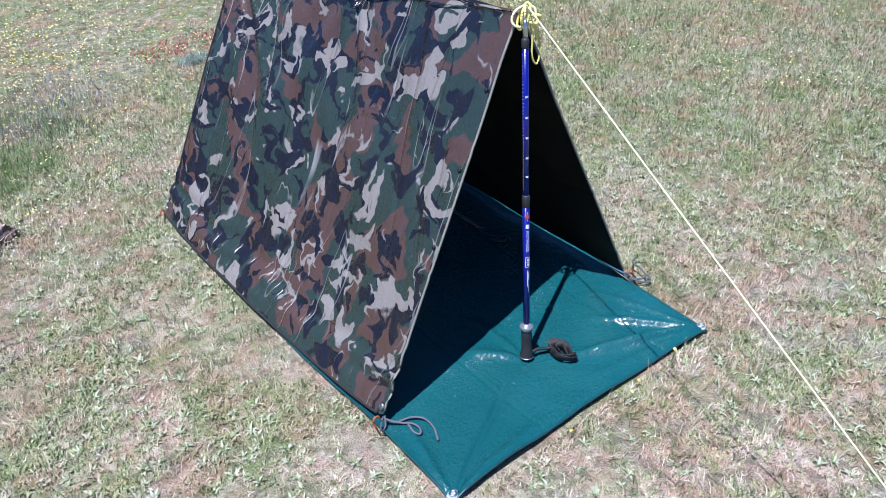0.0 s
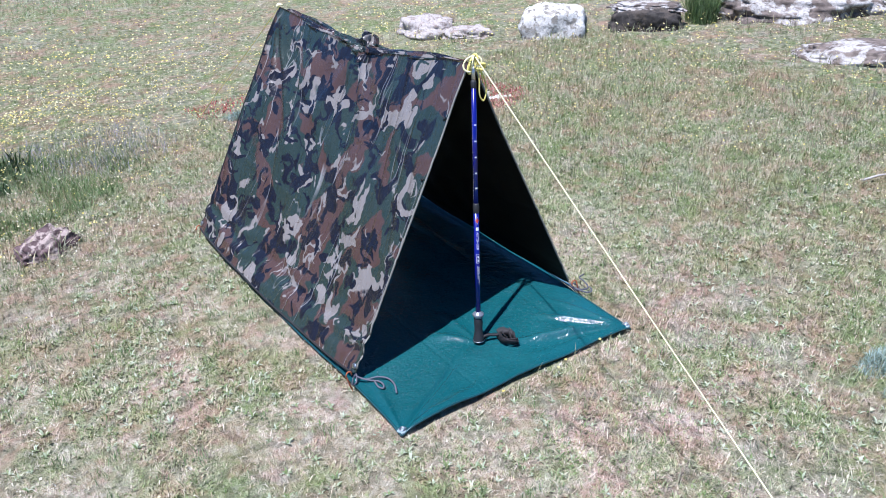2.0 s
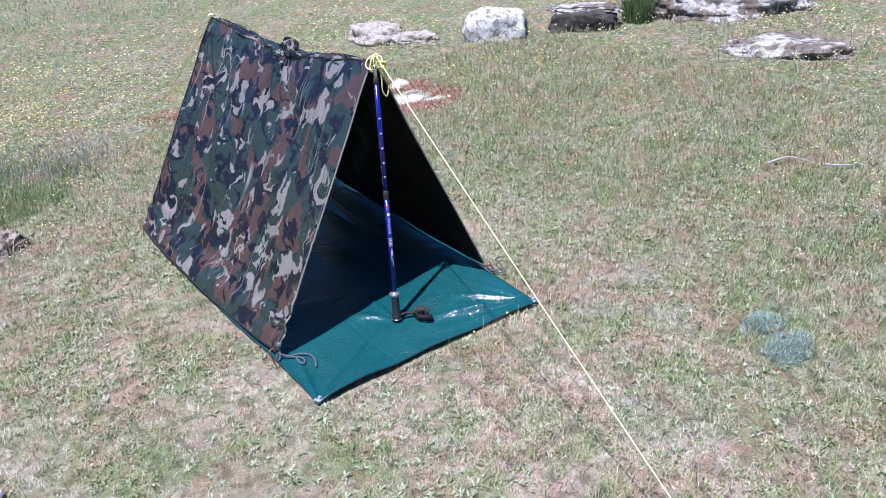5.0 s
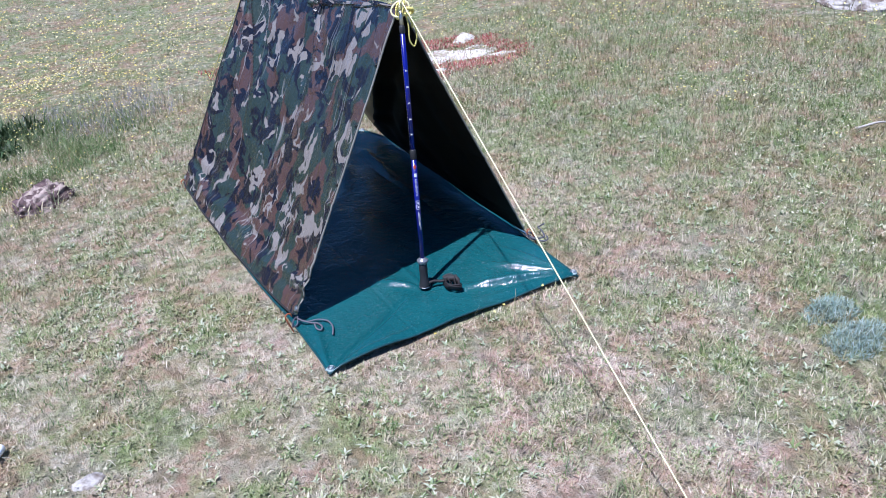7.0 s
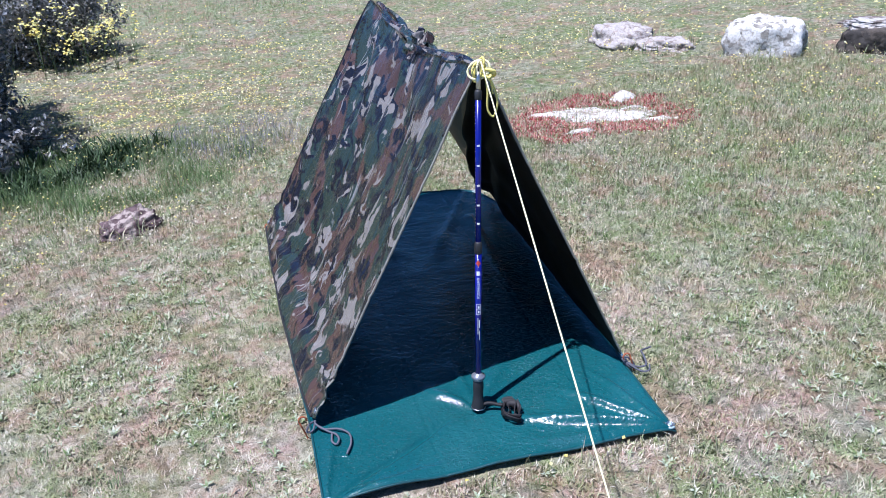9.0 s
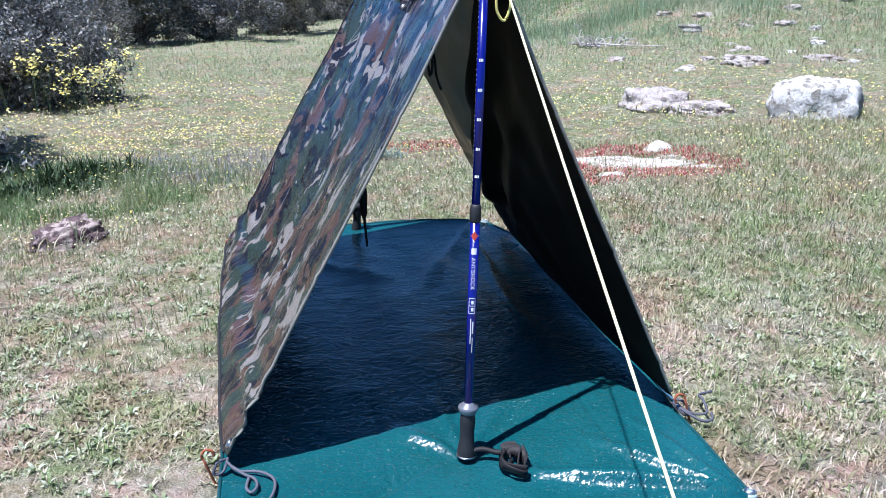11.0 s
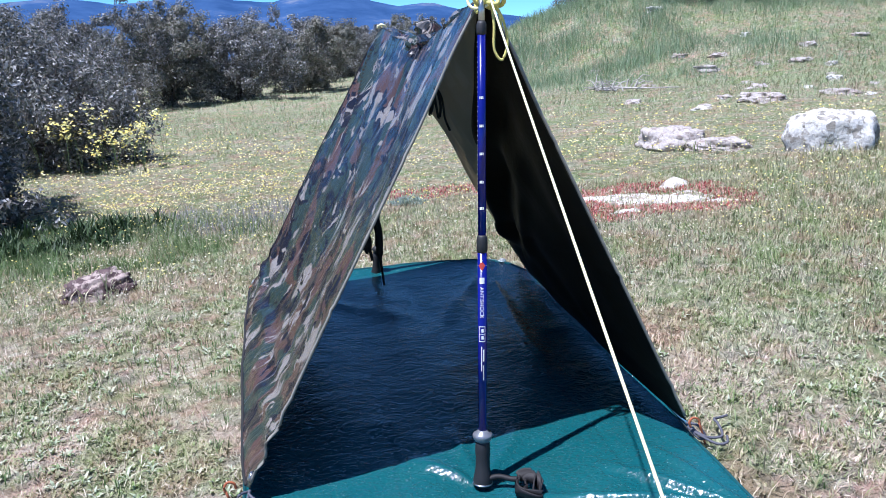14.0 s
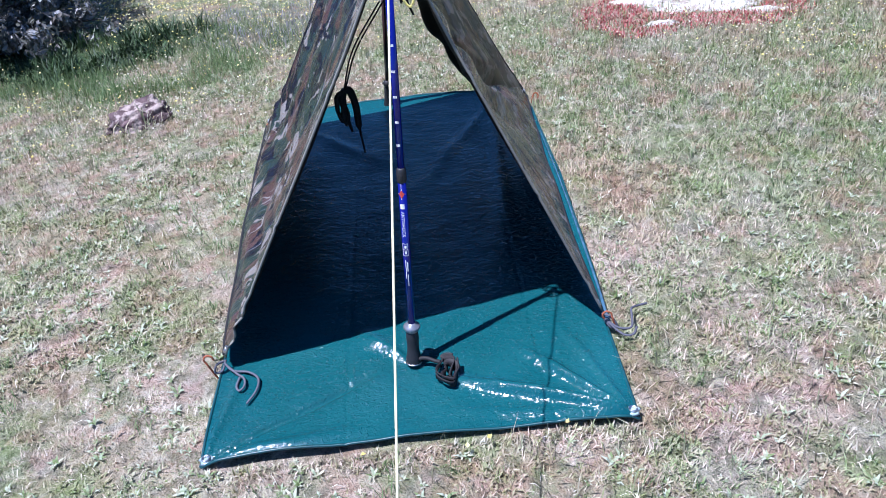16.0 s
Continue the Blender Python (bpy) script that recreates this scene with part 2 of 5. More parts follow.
def make_rock(name, light, dark, at, scale=7):
    k = Mat(name, 0.85, 0, 0.3)
    co = k.coord()
    a, b, d = k.noise(co, scale, 5, 0.6, 0.4), k.noise(co, 60, 5, 0.65), k.noise(co, 22, 4)
    body = k.ramp(b, [(0.3, tuple(v * 0.6 for v in light)), (0.5, light), (0.72, tuple(min(0.85, v * 1.2) for v in light))])
    c = k.mix(k.step(a, at, 0.04), body, k.ramp(d, [(0.3, tuple(v * 0.5 for v in dark)), (0.7, tuple(v * 1.8 for v in dark))]))
    k.colour(c).bump(k.math("ADD", k.math("MULTIPLY", b, 0.7), d), 0.6, 0.012)
    return k.m


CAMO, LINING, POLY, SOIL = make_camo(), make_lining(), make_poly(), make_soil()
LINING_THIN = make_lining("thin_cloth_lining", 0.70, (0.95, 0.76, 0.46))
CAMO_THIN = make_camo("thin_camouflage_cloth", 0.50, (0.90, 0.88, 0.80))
HEM = speckled("hem_binding", (0.21, 0.20, 0.17), 0.25, 0.5)
POLYHEM = speckled("sheet_hem", (0.006, 0.055, 0.065), 0.3, 0.4)
RIM = speckled("rolled_edge", (0.05, 0.11, 0.16), 0.35, 0.25, coarse=30)
CLEAR = speckled("clouded_plastic", (0.33, 0.42, 0.43), 0.3, 0.2)
STEEL = speckled("dull_steel", (0.55, 0.55, 0.56), 0.15, 0.3, metal=1.0)
BRASSDARK = speckled("dark_snap", (0.03, 0.03, 0.03), 0.2, 0.35, metal=0.6)
BLUE = speckled("blue_lacquer", (0.006, 0.009, 0.17), 0.12, 0.22)
POLE_DARK = speckled("dark_lacquer", (0.035, 0.016, 0.014), 0.25, 0.3)
RUBBER = speckled("black_rubber", (0.018, 0.018, 0.020), 0.3, 0.6)
WEB = speckled("black_webbing", (0.009, 0.0075, 0.009), 0.4, 0.7, scale=300)
WHITE = speckled("white_print", (0.8, 0.8, 0.8), 0.05, 0.5)
RED = speckled("red_print", (0.55, 0.06, 0.04), 0.1, 0.5)
GREYC = speckled("pale_grey_collar", (0.26, 0.27, 0.30), 0.1, 0.3, metal=0.5)
CORD_Y = speckled("yellow_cord", (0.72, 0.62, 0.18), 0.25, 0.75, scale=250)
CORD_P = speckled("pale_cord", (0.78, 0.72, 0.42), 0.2, 0.75, scale=250)
CORD_G = speckled("grey_cord", (0.085, 0.085, 0.105), 0.35, 0.75, scale=250)
CORD_K = speckled("black_cord", (0.012, 0.012, 0.012), 0.3, 0.8, scale=250)
ORANGE = speckled("rusty_orange_paint", (0.36, 0.10, 0.04), 0.4, 0.6, coarse=40)
GRANITE = make_rock("pale_granite", (0.60, 0.58, 0.545), (0.24, 0.22, 0.19), 0.55, 19)
GRANITE_LICHEN = make_rock("lichened_granite", (0.42, 0.395, 0.37), (0.13, 0.105, 0.09), 0.49, 8)
BEDROCK = make_rock("bleached_bedrock", (0.60, 0.565, 0.52), (0.24, 0.20, 0.165), 0.525, 11)
GRANITE_DARK = make_rock("dark_granite", (0.085, 0.070, 0.058), (0.034, 0.03, 0.027), 0.5)
STONE_ROSE = make_rock("rosy_granite", (0.40, 0.36, 0.335), (0.21, 0.17, 0.15), 0.545, 17)
STONE_PINK = make_rock("weathered_stone", (0.36, 0.29, 0.26), (0.09, 0.06, 0.06), 0.48, 16)
BARK = speckled("oak_bark", (0.10, 0.08, 0.065), 0.4, 0.9, scale=30, bump=0.6)
DEADWOOD = speckled("bleached_wood", (0.40, 0.37, 0.34), 0.3, 0.85, scale=40)

TURF = make_leaf("short_turf", [(0.08, 0.07, 0.042), (0.17, 0.16, 0.07), (0.25, 0.26, 0.12), (0.35, 0.37, 0.18), (0.47, 0.47, 0.29), (0.61, 0.56, 0.41), (0.69, 0.59, 0.47), (0.67, 0.49, 0.41), (0.75, 0.64, 0.53), (0.81, 0.74, 0.62), (0.86, 0.82, 0.74)], 0.15, 0.42)
CLUMP = make_leaf("clump_leaf", [(0.28, 0.34, 0.16), (0.20, 0.26, 0.09), (0.40, 0.43, 0.26), (0.14, 0.18, 0.055), (0.53, 0.46, 0.31), (0.33, 0.39, 0.20), (0.58, 0.51, 0.38), (0.44, 0.29, 0.21)], 0.2, 0.36)
STRAW = make_leaf("dead_straw", [(0.68, 0.60, 0.46), (0.55, 0.46, 0.34), (0.76, 0.70, 0.58), (0.40, 0.31, 0.22), (0.62, 0.52, 0.42)], 0.1)
ROSETTE = make_leaf("rosette_leaf", [(0.38, 0.43, 0.29), (0.26, 0.32, 0.16), (0.50, 0.53, 0.40), (0.19, 0.25, 0.10), (0.54, 0.52, 0.37)], 0.2)
MEADOW = make_leaf("meadow_blade", [(0.07, 0.065, 0.04), (0.14, 0.16, 0.075), (0.21, 0.27, 0.105), (0.30, 0.36, 0.165), (0.41, 0.43, 0.26), (0.46, 0.35, 0.27), (0.50, 0.46, 0.33), (0.66, 0.59, 0.47), (0.76, 0.70, 0.60)], 0.2, 0.46)
LUSH = make_leaf("lush_blade", [(0.04, 0.075, 0.022), (0.07, 0.13, 0.04), (0.12, 0.20, 0.065), (0.18, 0.27, 0.105), (0.28, 0.34, 0.19)], 0.25, 0.10)
# The shade below the scrub is put into these herbs' very dark greens.
SHADE = make_leaf("shade_toned_herb_leaf", [(0.030, 0.055, 0.020), (0.045, 0.08, 0.03), (0.07, 0.12, 0.045), (0.02, 0.035, 0.014), (0.10, 0.14, 0.07)], 0.15)
HILLGRASS = make_leaf("hill_blade", [(0.09, 0.15, 0.055), (0.15, 0.23, 0.09), (0.24, 0.32, 0.16), (0.32, 0.37, 0.21), (0.41, 0.42, 0.29), (0.54, 0.51, 0.40)], 0.2, 0.18)
FEATHER = make_leaf("feathery_blade", [(0.10, 0.18, 0.085), (0.15, 0.26, 0.13), (0.22, 0.33, 0.19), (0.30, 0.39, 0.26), (0.42, 0.46, 0.34)], 0.25, 0.15)
FLOWER = make_leaf("yellow_petal", [(0.72, 0.63, 0.20), (0.76, 0.69, 0.32), (0.70, 0.58, 0.16), (0.76, 0.71, 0.44), (0.66, 0.57, 0.22)], 0.3)
CREAM = make_leaf("cream_petal", [(0.66, 0.62, 0.47), (0.72, 0.69, 0.58), (0.64, 0.58, 0.38), (0.60, 0.53, 0.44)], 0.3)
MUSTARD = make_leaf("mustard_petal", [(0.82, 0.72, 0.26), (0.84, 0.78, 0.44), (0.78, 0.65, 0.18), (0.62, 0.60, 0.26)], 0.3)
LAVENDER = make_leaf("lavender_sprig", [(0.28, 0.27, 0.30), (0.22, 0.25, 0.18), (0.36, 0.34, 0.38), (0.20, 0.24, 0.14), (0.45, 0.43, 0.40)], 0.3)
SILVER = make_leaf("blue_grey_leaf", [(0.25, 0.35, 0.31), (0.33, 0.43, 0.40), (0.20, 0.28, 0.23), (0.43, 0.51, 0.48), (0.22, 0.25, 0.17), (0.30, 0.36, 0.27)], 0.2)
SEDUM = make_leaf("red_stonecrop", [(0.50, 0.13, 0.12), (0.42, 0.09, 0.09), (0.58, 0.25, 0.22), (0.52, 0.30, 0.24), (0.34, 0.11, 0.10), (0.60, 0.40, 0.34), (0.30, 0.27, 0.13)], 0.2)
# The palest stop paints sky glints on to some of the leaves.
OAK = make_leaf("oak_leaf", [(0.125, 0.13, 0.108), (0.16, 0.16, 0.145), (0.22, 0.215, 0.21), (0.075, 0.082, 0.064), (0.42, 0.415, 0.415), (0.18, 0.163, 0.145)], 0.25, None, 0.38)
OAK_RUST = make_leaf("oak_leaf_tinged", [(0.15, 0.155, 0.115), (0.195, 0.19, 0.15), (0.245, 0.215, 0.175), (0.105, 0.115, 0.08), (0.28, 0.27, 0.235)], 0.22, None, 0.45)


# ---- building helpers ----
def mesh_of(name, verts, faces, mats, uv=None, smooth=True, slots=None):
    """A mesh from whole arrays; faces is an (n, k) array, or a list of such arrays."""
    me = bpy.data.meshes.new(name)
    groups = faces if isinstance(faces, list) else [faces]
    groups = [np.asarray(f, np.int32) for f in groups]
    verts = np.asarray(verts, np.float32)
    loops = np.concatenate([f.ravel() for f in groups])
    sizes = np.concatenate([np.full(len(f), f.shape[1], np.int32) for f in groups])
    me.vertices.add(len(verts))
    me.vertices.foreach_set("co", verts.ravel())
    me.loops.add(len(loops))
    me.loops.foreach_set("vertex_index", loops)
    me.polygons.add(len(sizes))
    me.polygons.foreach_set("loop_start", np.concatenate([[0], np.cumsum(sizes)[:-1]]).astype(np.int32))
    if slots is not None:
        me.polygons.foreach_set("material_index", np.asarray(slots, np.int32))
    me.polygons.foreach_set("use_smooth", np.full(len(sizes), smooth))
    if uv is not None:
        me.uv_layers.new(name="UVMap").data.foreach_set("uv", np.asarray(uv, np.float32)[loops].ravel())
    for m in mats if isinstance(mats, (list, tuple)) else [mats]:
        me.materials.append(m)
    me.update(calc_edges=True)
    me.validate()
    return me


def piece(name, me, parent=None, label=""):
    ob = new(name, me)
    if parent is not None:
        ob.parent = parent
    return tagged(ob, label) if label else ob


def part(name, bm, material, parent, label="", smooth=True):
    me = bpy.data.meshes.new(name)
    bm.to_mesh(me)
    bm.free()
    me.materials.append(material)
    me.polygons.foreach_set("use_smooth", np.full(len(me.polygons), smooth))
    return piece(name, me, parent, label)


def thing(name, label, category, m=None, group=""):
    e = new(name)
    e.empty_display_size = 0.1
    if m is not None:
        e.matrix_world = m
    return tagged(e, label, category, group)


def spline(points, n):
    """A smooth run of n points through the given ones."""
    p = np.asarray(points, float)
    p = np.vstack([2 * p[0] - p[1], p, 2 * p[-1] - p[-2]])
    out = []
    for t in np.linspace(0, len(p) - 3 - 1e-6, n):
        i = int(t)
        f = t - i
        a, b, c, d = p[i:i + 4]
        out.append(0.5 * (2 * b + (c - a) * f + (2 * a - 5 * b + 4 * c - d) * f * f + (3 * b - a - 3 * c + d) * f ** 3))
    return np.array(out)


def tube(points, radius, sides=7, cap=True):
    """Verts and quads of a tube along points; radius may be an array."""
    p = np.asarray(points, float)
    n = len(p)
    r = np.broadcast_to(np.asarray(radius, float), (n,))
    d = np.gradient(p, axis=0)
    d /= np.linalg.norm(d, axis=1)[:, None] + 1e-9
    ref = np.array([0.31, 0.17, 0.94])
    ref = np.where(np.abs(d @ ref)[:, None] > 0.95, np.array([[1.0, 0, 0]]), ref[None])
    a = np.cross(d, ref)
    a /= np.linalg.norm(a, axis=1)[:, None] + 1e-9
    b = np.cross(d, a)
    ang = np.linspace(0, 2 * np.pi, sides, endpoint=False)
    v = p[:, None] + r[:, None, None] * (np.cos(ang)[None, :, None] * a[:, None] + np.sin(ang)[None, :, None] * b[:, None])
    v = v.reshape(-1, 3)
    i = np.arange(n - 1)[:, None] * sides
    j = np.arange(sides)[None]
    k = (j + 1) % sides
    q = np.stack([i + j, i + k, i + sides + k, i + sides + j], -1).reshape(-1, 4)
    faces = [q]
    if cap:
        faces.append(np.arange(sides)[None, ::-1])
        faces.append(((n - 1) * sides + np.arange(sides))[None])
    return v, faces


def rope(name, points, radius, mat, parent=None, label="", n=60, sides=7):
    v, f = tube(spline(points, n), radius, sides)
    return piece(name, mesh_of(name, v, f, mat), parent, label)


def lathe(name, profile, mat, parent=None, label="", sides=28):
    """A turned body round the local z axis; profile: rows of (radius, z)."""
    pr = np.asarray(profile, float)
    ang = np.linspace(0, 2 * np.pi, sides, endpoint=False)
    v = np.stack([pr[:, 0, None] * np.cos(ang), pr[:, 0, None] * np.sin(ang), np.repeat(pr[:, 1, None], sides, 1)], -1).reshape(-1, 3)
    i = np.arange(len(pr) - 1)[:, None] * sides
    j = np.arange(sides)[None]
    k = (j + 1) % sides
    q = np.stack([i + j, i + k, i + sides + k, i + sides + j], -1).reshape(-1, 4)
    caps = [np.arange(sides)[None, ::-1], ((len(pr) - 1) * sides + np.arange(sides))[None]]
    return piece(name, mesh_of(name, v, [q] + caps, mat), parent, label)


def vnoise(x, y, scale, seed=0):
    """Smooth value noise on arrays, from 0 to 1."""
    x, y = np.asarray(x, float) * scale + seed * 17.3, np.asarray(y, float) * scale + seed * 9.1
    xi, yi = np.floor(x), np.floor(y)
    fx, fy = x - xi, y - yi
    fx, fy = fx * fx * (3 - 2 * fx), fy * fy * (3 - 2 * fy)

    def h(a, b):
        s = np.sin(a * 127.1 + b * 311.7) * 43758.5453
        return s - np.floor(s)
    return (h(xi, yi) * (1 - fx) + h(xi + 1, yi) * fx) * (1 - fy) + (h(xi, yi + 1) * (1 - fx) + h(xi + 1, yi + 1) * fx) * fy


def soft_plus(v, k=0.4):
    return k * np.logaddexp(0, v / k)


def knoll(x, y, cx, cy, r, h):
    d = np.minimum(np.hypot(x - cx, y - cy) / r, 1)
    return h * 0.5 * (1 + np.cos(np.pi * d))


def height(x, y):
    """The lie of the land: level by the shelter, almost level behind it, a knoll to the north-east."""
    x, y = np.asarray(x, float), np.asarray(y, float)
    yy = 55 - soft_plus(55 - y, 4)
    xx = 12 - soft_plus(12 - x, 2)
    z = -0.014 * soft_plus(yy - 2.0) + 0.05 * soft_plus(xx - 0.9)
    z = z + knoll(x, y, 5.7, 15.4, 4.6, 1.16) + knoll(x, y, 9.7, 13.0, 6.2, 1.06)
    z = z - 0.02 * soft_plus(np.hypot(x, y) - 70, 10)
    far = np.clip((np.hypot(x, y) - 2.2) / 6, 0, 1)
    z = z + far * 0.10 * (vnoise(x, y, 0.9, 3) - 0.5) + far * 0.05 * (vnoise(x, y, 2.6, 4) - 0.5)
    return z + 0.014 * (vnoise(x, y, 6.0, 1) - 0.5) + 0.008 * (vnoise(x, y, 19.0, 2) - 0.5)


# ---- ground, hills ----
def build_ground():
    radii = np.concatenate([[0.02], np.linspace(0.06, 4, 110), np.geomspace(4.06, 60, 110), np.geomspace(64, 4200, 34)])
    na = 300
    ang = np.linspace(0, 2 * np.pi, na, endpoint=False)
    x = radii[:, None] * np.cos(ang)
    y = 0.6 + radii[:, None] * np.sin(ang)
    v = np.stack([x, y, height(x, y)], -1).reshape(-1, 3)
    i = np.arange(len(radii) - 1)[:, None] * na
    j = np.arange(na)[None]
    k = (j + 1) % na
    q = np.stack([i + j, i + na + j, i + na + k, i + k], -1).reshape(-1, 4)
    return tagged(piece("ground", mesh_of("ground", v, [q, np.arange(na)[None]], SOIL)), "dry pinkish meadow soil with straw litter", "ground", "", "structure")


build_ground()


def build_mountains():
    k = Mat("hazed_wooded_slope", 1.0, 0, 0.0)
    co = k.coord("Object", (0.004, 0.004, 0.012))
    # Distance haze is painted on: the wooded slopes get a blue base colour.
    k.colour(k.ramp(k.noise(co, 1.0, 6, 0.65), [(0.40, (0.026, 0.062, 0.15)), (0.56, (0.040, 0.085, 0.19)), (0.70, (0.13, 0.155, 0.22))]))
    na, nr = 420, 14
    a = np.linspace(-np.pi, np.pi, na)
    deg = np.degrees(a)
    lift = np.interp(deg, [-180, -60, -25, -17, -13.7, -10.7, -6.4, -4.5, -3.1, -0.4, 1.2, 2.75, 5.1, 8.2, 10.6, 12.6, 14.6, 17.8, 24, 60, 180], [1.2, 1.4, 2.6, 3.45, 3.63, 3.22, 3.51, 3.66, 3.25, 3.04, 3.46, 3.62, 3.23, 2.4, 2.5, 1.96, 1.56, 1.1, 0.4, 0.5, 1.0])
    crest = 3200 * np.tan(np.radians(lift)) + 9 * (vnoise(deg, deg * 0, 0.35, 5) - 0.5) + 5 * (vnoise(deg, deg * 0, 1.3, 6) - 0.5)
    f = np.linspace(0, 1, nr)[:, None]
    r = 2300 + 900 * f
    z = -60 + (crest + 60) * f ** 0.8 + 10 * (vnoise(deg[None] + 0 * f, f * 6, 0.8, 7) - 0.5) * f * (1 - f) * 3
    v = np.stack([r * np.sin(a), r * np.cos(a), z + 0 * a], -1).reshape(-1, 3)
    i = np.arange(nr - 1)[:, None] * na
    j = np.arange(na - 1)[None]
    q = np.stack([i + j, i + j + 1, i + na + j + 1, i + na + j], -1).reshape(-1, 4)
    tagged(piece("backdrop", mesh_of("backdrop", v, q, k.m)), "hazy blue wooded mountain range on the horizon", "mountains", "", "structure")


build_mountains()

# ---- the shelter ----
APEX = np.array([0.066, 0.128, 0.962])
TAIL = np.array([0.036, 1.492, 0.936])
LF, LB = np.array([-0.459, 0.052, 0.054]), np.array([-0.50, 1.40, 0.062])
RF, RB = np.array([0.473, 0.055, 0.062]), np.array([0.505, 1.44, 0.05])


def ridge(u):
    p = APEX[None] * (1 - u[:, None]) + TAIL[None] * u[:, None]
    p[:, 2] -= 0.088 * np.clip(1 - np.sqrt((u - 0.5) ** 2 + 0.0012) / 0.50, 0, 1) ** 1.25
    return p


def side_panel(side):
    nu, nv = 130, 90
    u, v = np.linspace(0, 1, nu), np.linspace(0, 1, nv)
    top = ridge(u)
    top[:, 0] += side * 0.001
    front, back = (LF, LB) if side < 0 else (RF, RB)
    low = front[None] * (1 - u[:, None]) + back[None] * u[:, None]
    low[:, 2] -= (0.040 if side < 0 else 0.014) * np.sin(np.pi * u) ** 0.45
    low[:, 0] -= side * 0.008 * np.sin(np.pi * u)
    U, V = np.meshgrid(u, v, indexing="ij")
    p = top[:, None] * (1 - V[..., None]) + low[:, None] * V[..., None]
    nrm = np.cross(TAIL - APEX, front - APEX) * -side
    nrm /= np.linalg.norm(nrm)
    if nrm[2] < 0:
        nrm = -nrm
    s = np.sin(np.pi * U) * np.sin(np.pi * V)
    d = -0.018 * s
    d += (0.036 if side < 0 else 0.005) * np.clip((V - 0.80) / 0.20, 0, 1) ** 2 * np.sin(np.pi * U) ** 0.5
    # creases that fan out from the rear peak, the front peak and the gathered middle of the ridge
    for cu, spread, amp, fq, ph in ((1.0, 1.3, 0.0125, 17, 0.4), (0.5, 0.9, 0.0095, 13, 1.3), (0.0, 0.9, 0.0030, 9, 2.0)):
        fan = np.arctan2((U - cu) * 1.4, V + 0.05)
        d += amp * np.sin(fan * fq + ph + 1.5 * vnoise(U, V, 4, 8)) * np.exp(-V * 1.5 / spread) * np.clip(V * 8, 0, 1) * np.exp(-np.abs(fan) * 0.8)
    d += 0.0060 * np.sin(U * 34 + 3 * vnoise(U * 3, V, 2, 9)) * (0.3 + 0.7 * vnoise(U, V, 5, 12)) * np.clip(V * 5, 0, 1) * np.clip((1 - V) * 6, 0, 1) * np.clip(U * 12, 0, 1)
    d += 0.007 * (vnoise(U * 2, V, 5, 10) - 0.5) * s + 0.010 * (vnoise(U, V * 2, 5, 11) - 0.5) * np.clip((V - 0.75) * 4, 0, 1) * np.clip(U * 8, 0, 1)
    d += 0.0055 * np.sin(V * 88 + 4 * vnoise(U * 4, V * 2, 2, 13)) * np.clip((V - 0.78) * 7, 0, 1) * np.clip((1 - V) * 14, 0, 1) * (side < 0)
    if side < 0:
        d += 0.014 * np.exp(-((V - 0.955) / 0.04) ** 2) * np.sin(np.pi * U) ** 0.5
        # two taut folds pulled down from the rear peak, and short ones between them
        for du, dv, amp, wide in ((-0.27, 0.42, 0.016, 0.012), (-0.07, 0.42, 0.014, 0.011), (-0.17, 0.50, 0.007, 0.008), (-0.40, 0.34, 0.006, 0.010)):
            L = math.hypot(du, dv)
            along = ((U - 0.99) * du + (V - 0.01) * dv) / L
            across = (-(U - 0.99) * dv + (V - 0.01) * du) / L + 0.006 * (vnoise(U, V, 9, 14) - 0.5)
            d += amp * np.exp(-(across / (wide * (0.5 + along))) ** 2) * np.clip(along * 12, 0, 1) * np.clip((1.15 * L - along) / (0.6 * L), 0, 1)
    for ev, ew in ((0.31, 0.006), (0.63, 0.006), (0.91, 0.012)):
        d += 0.0025 * np.exp(-((V - ev) / ew) ** 2)
    if side > 0:
        c = V - U + 0.03 * np.sin(U * 7)
        d += (-0.034 * np.exp(-(c / 0.045) ** 2) + 0.014 * np.exp(-((c - 0.085) / 0.035) ** 2) + 0.010 * np.exp(-((c + 0.10) / 0.04) ** 2)) * np.sin(np.pi * U) ** 0.7 * np.clip((0.97 - U) * 3.5, 0, 1) * np.clip((1 - V) * 3.5, 0, 1)
        d += -0.012 * np.exp(-((c - 0.2) / 0.04) ** 2) * np.sin(np.pi * U) * np.clip((0.97 - U) * 3.5, 0, 1) * np.clip((1 - V) * 3.5, 0, 1)
    p = p + d[..., None] * nrm
    inner = p - 0.0016 * nrm
    uv = np.stack([U * 1.37, V * 1.05 + (0 if side < 0 else 3.1)], -1).reshape(-1, 2)
    i = np.arange(nu - 1)[:, None] * nv
    j = np.arange(nv - 1)[None]
    q = np.stack([i + j, i + j + 1, i + nv + j + 1, i + nv + j], -1).reshape(-1, 4)
    if side > 0:
        q = q[:, ::-1]
    n = nu * nv
    edge = np.concatenate([np.arange(nu) * nv, (nu - 1) * nv + np.arange(1, nv), (np.arange(nu - 1)[::-1]) * nv + nv - 1, np.arange(1, nv - 1)[::-1]])
    e2 = np.roll(edge, -1)
    rim = np.stack([edge, e2, e2 + n, edge + n], -1)
    if side < 0:
        rim = rim[:, ::-1]
    verts = np.concatenate([p.reshape(-1, 3), inner.reshape(-1, 3)])
    slots = np.concatenate([np.zeros(len(q)), np.ones(len(q)), np.zeros(len(rim))])
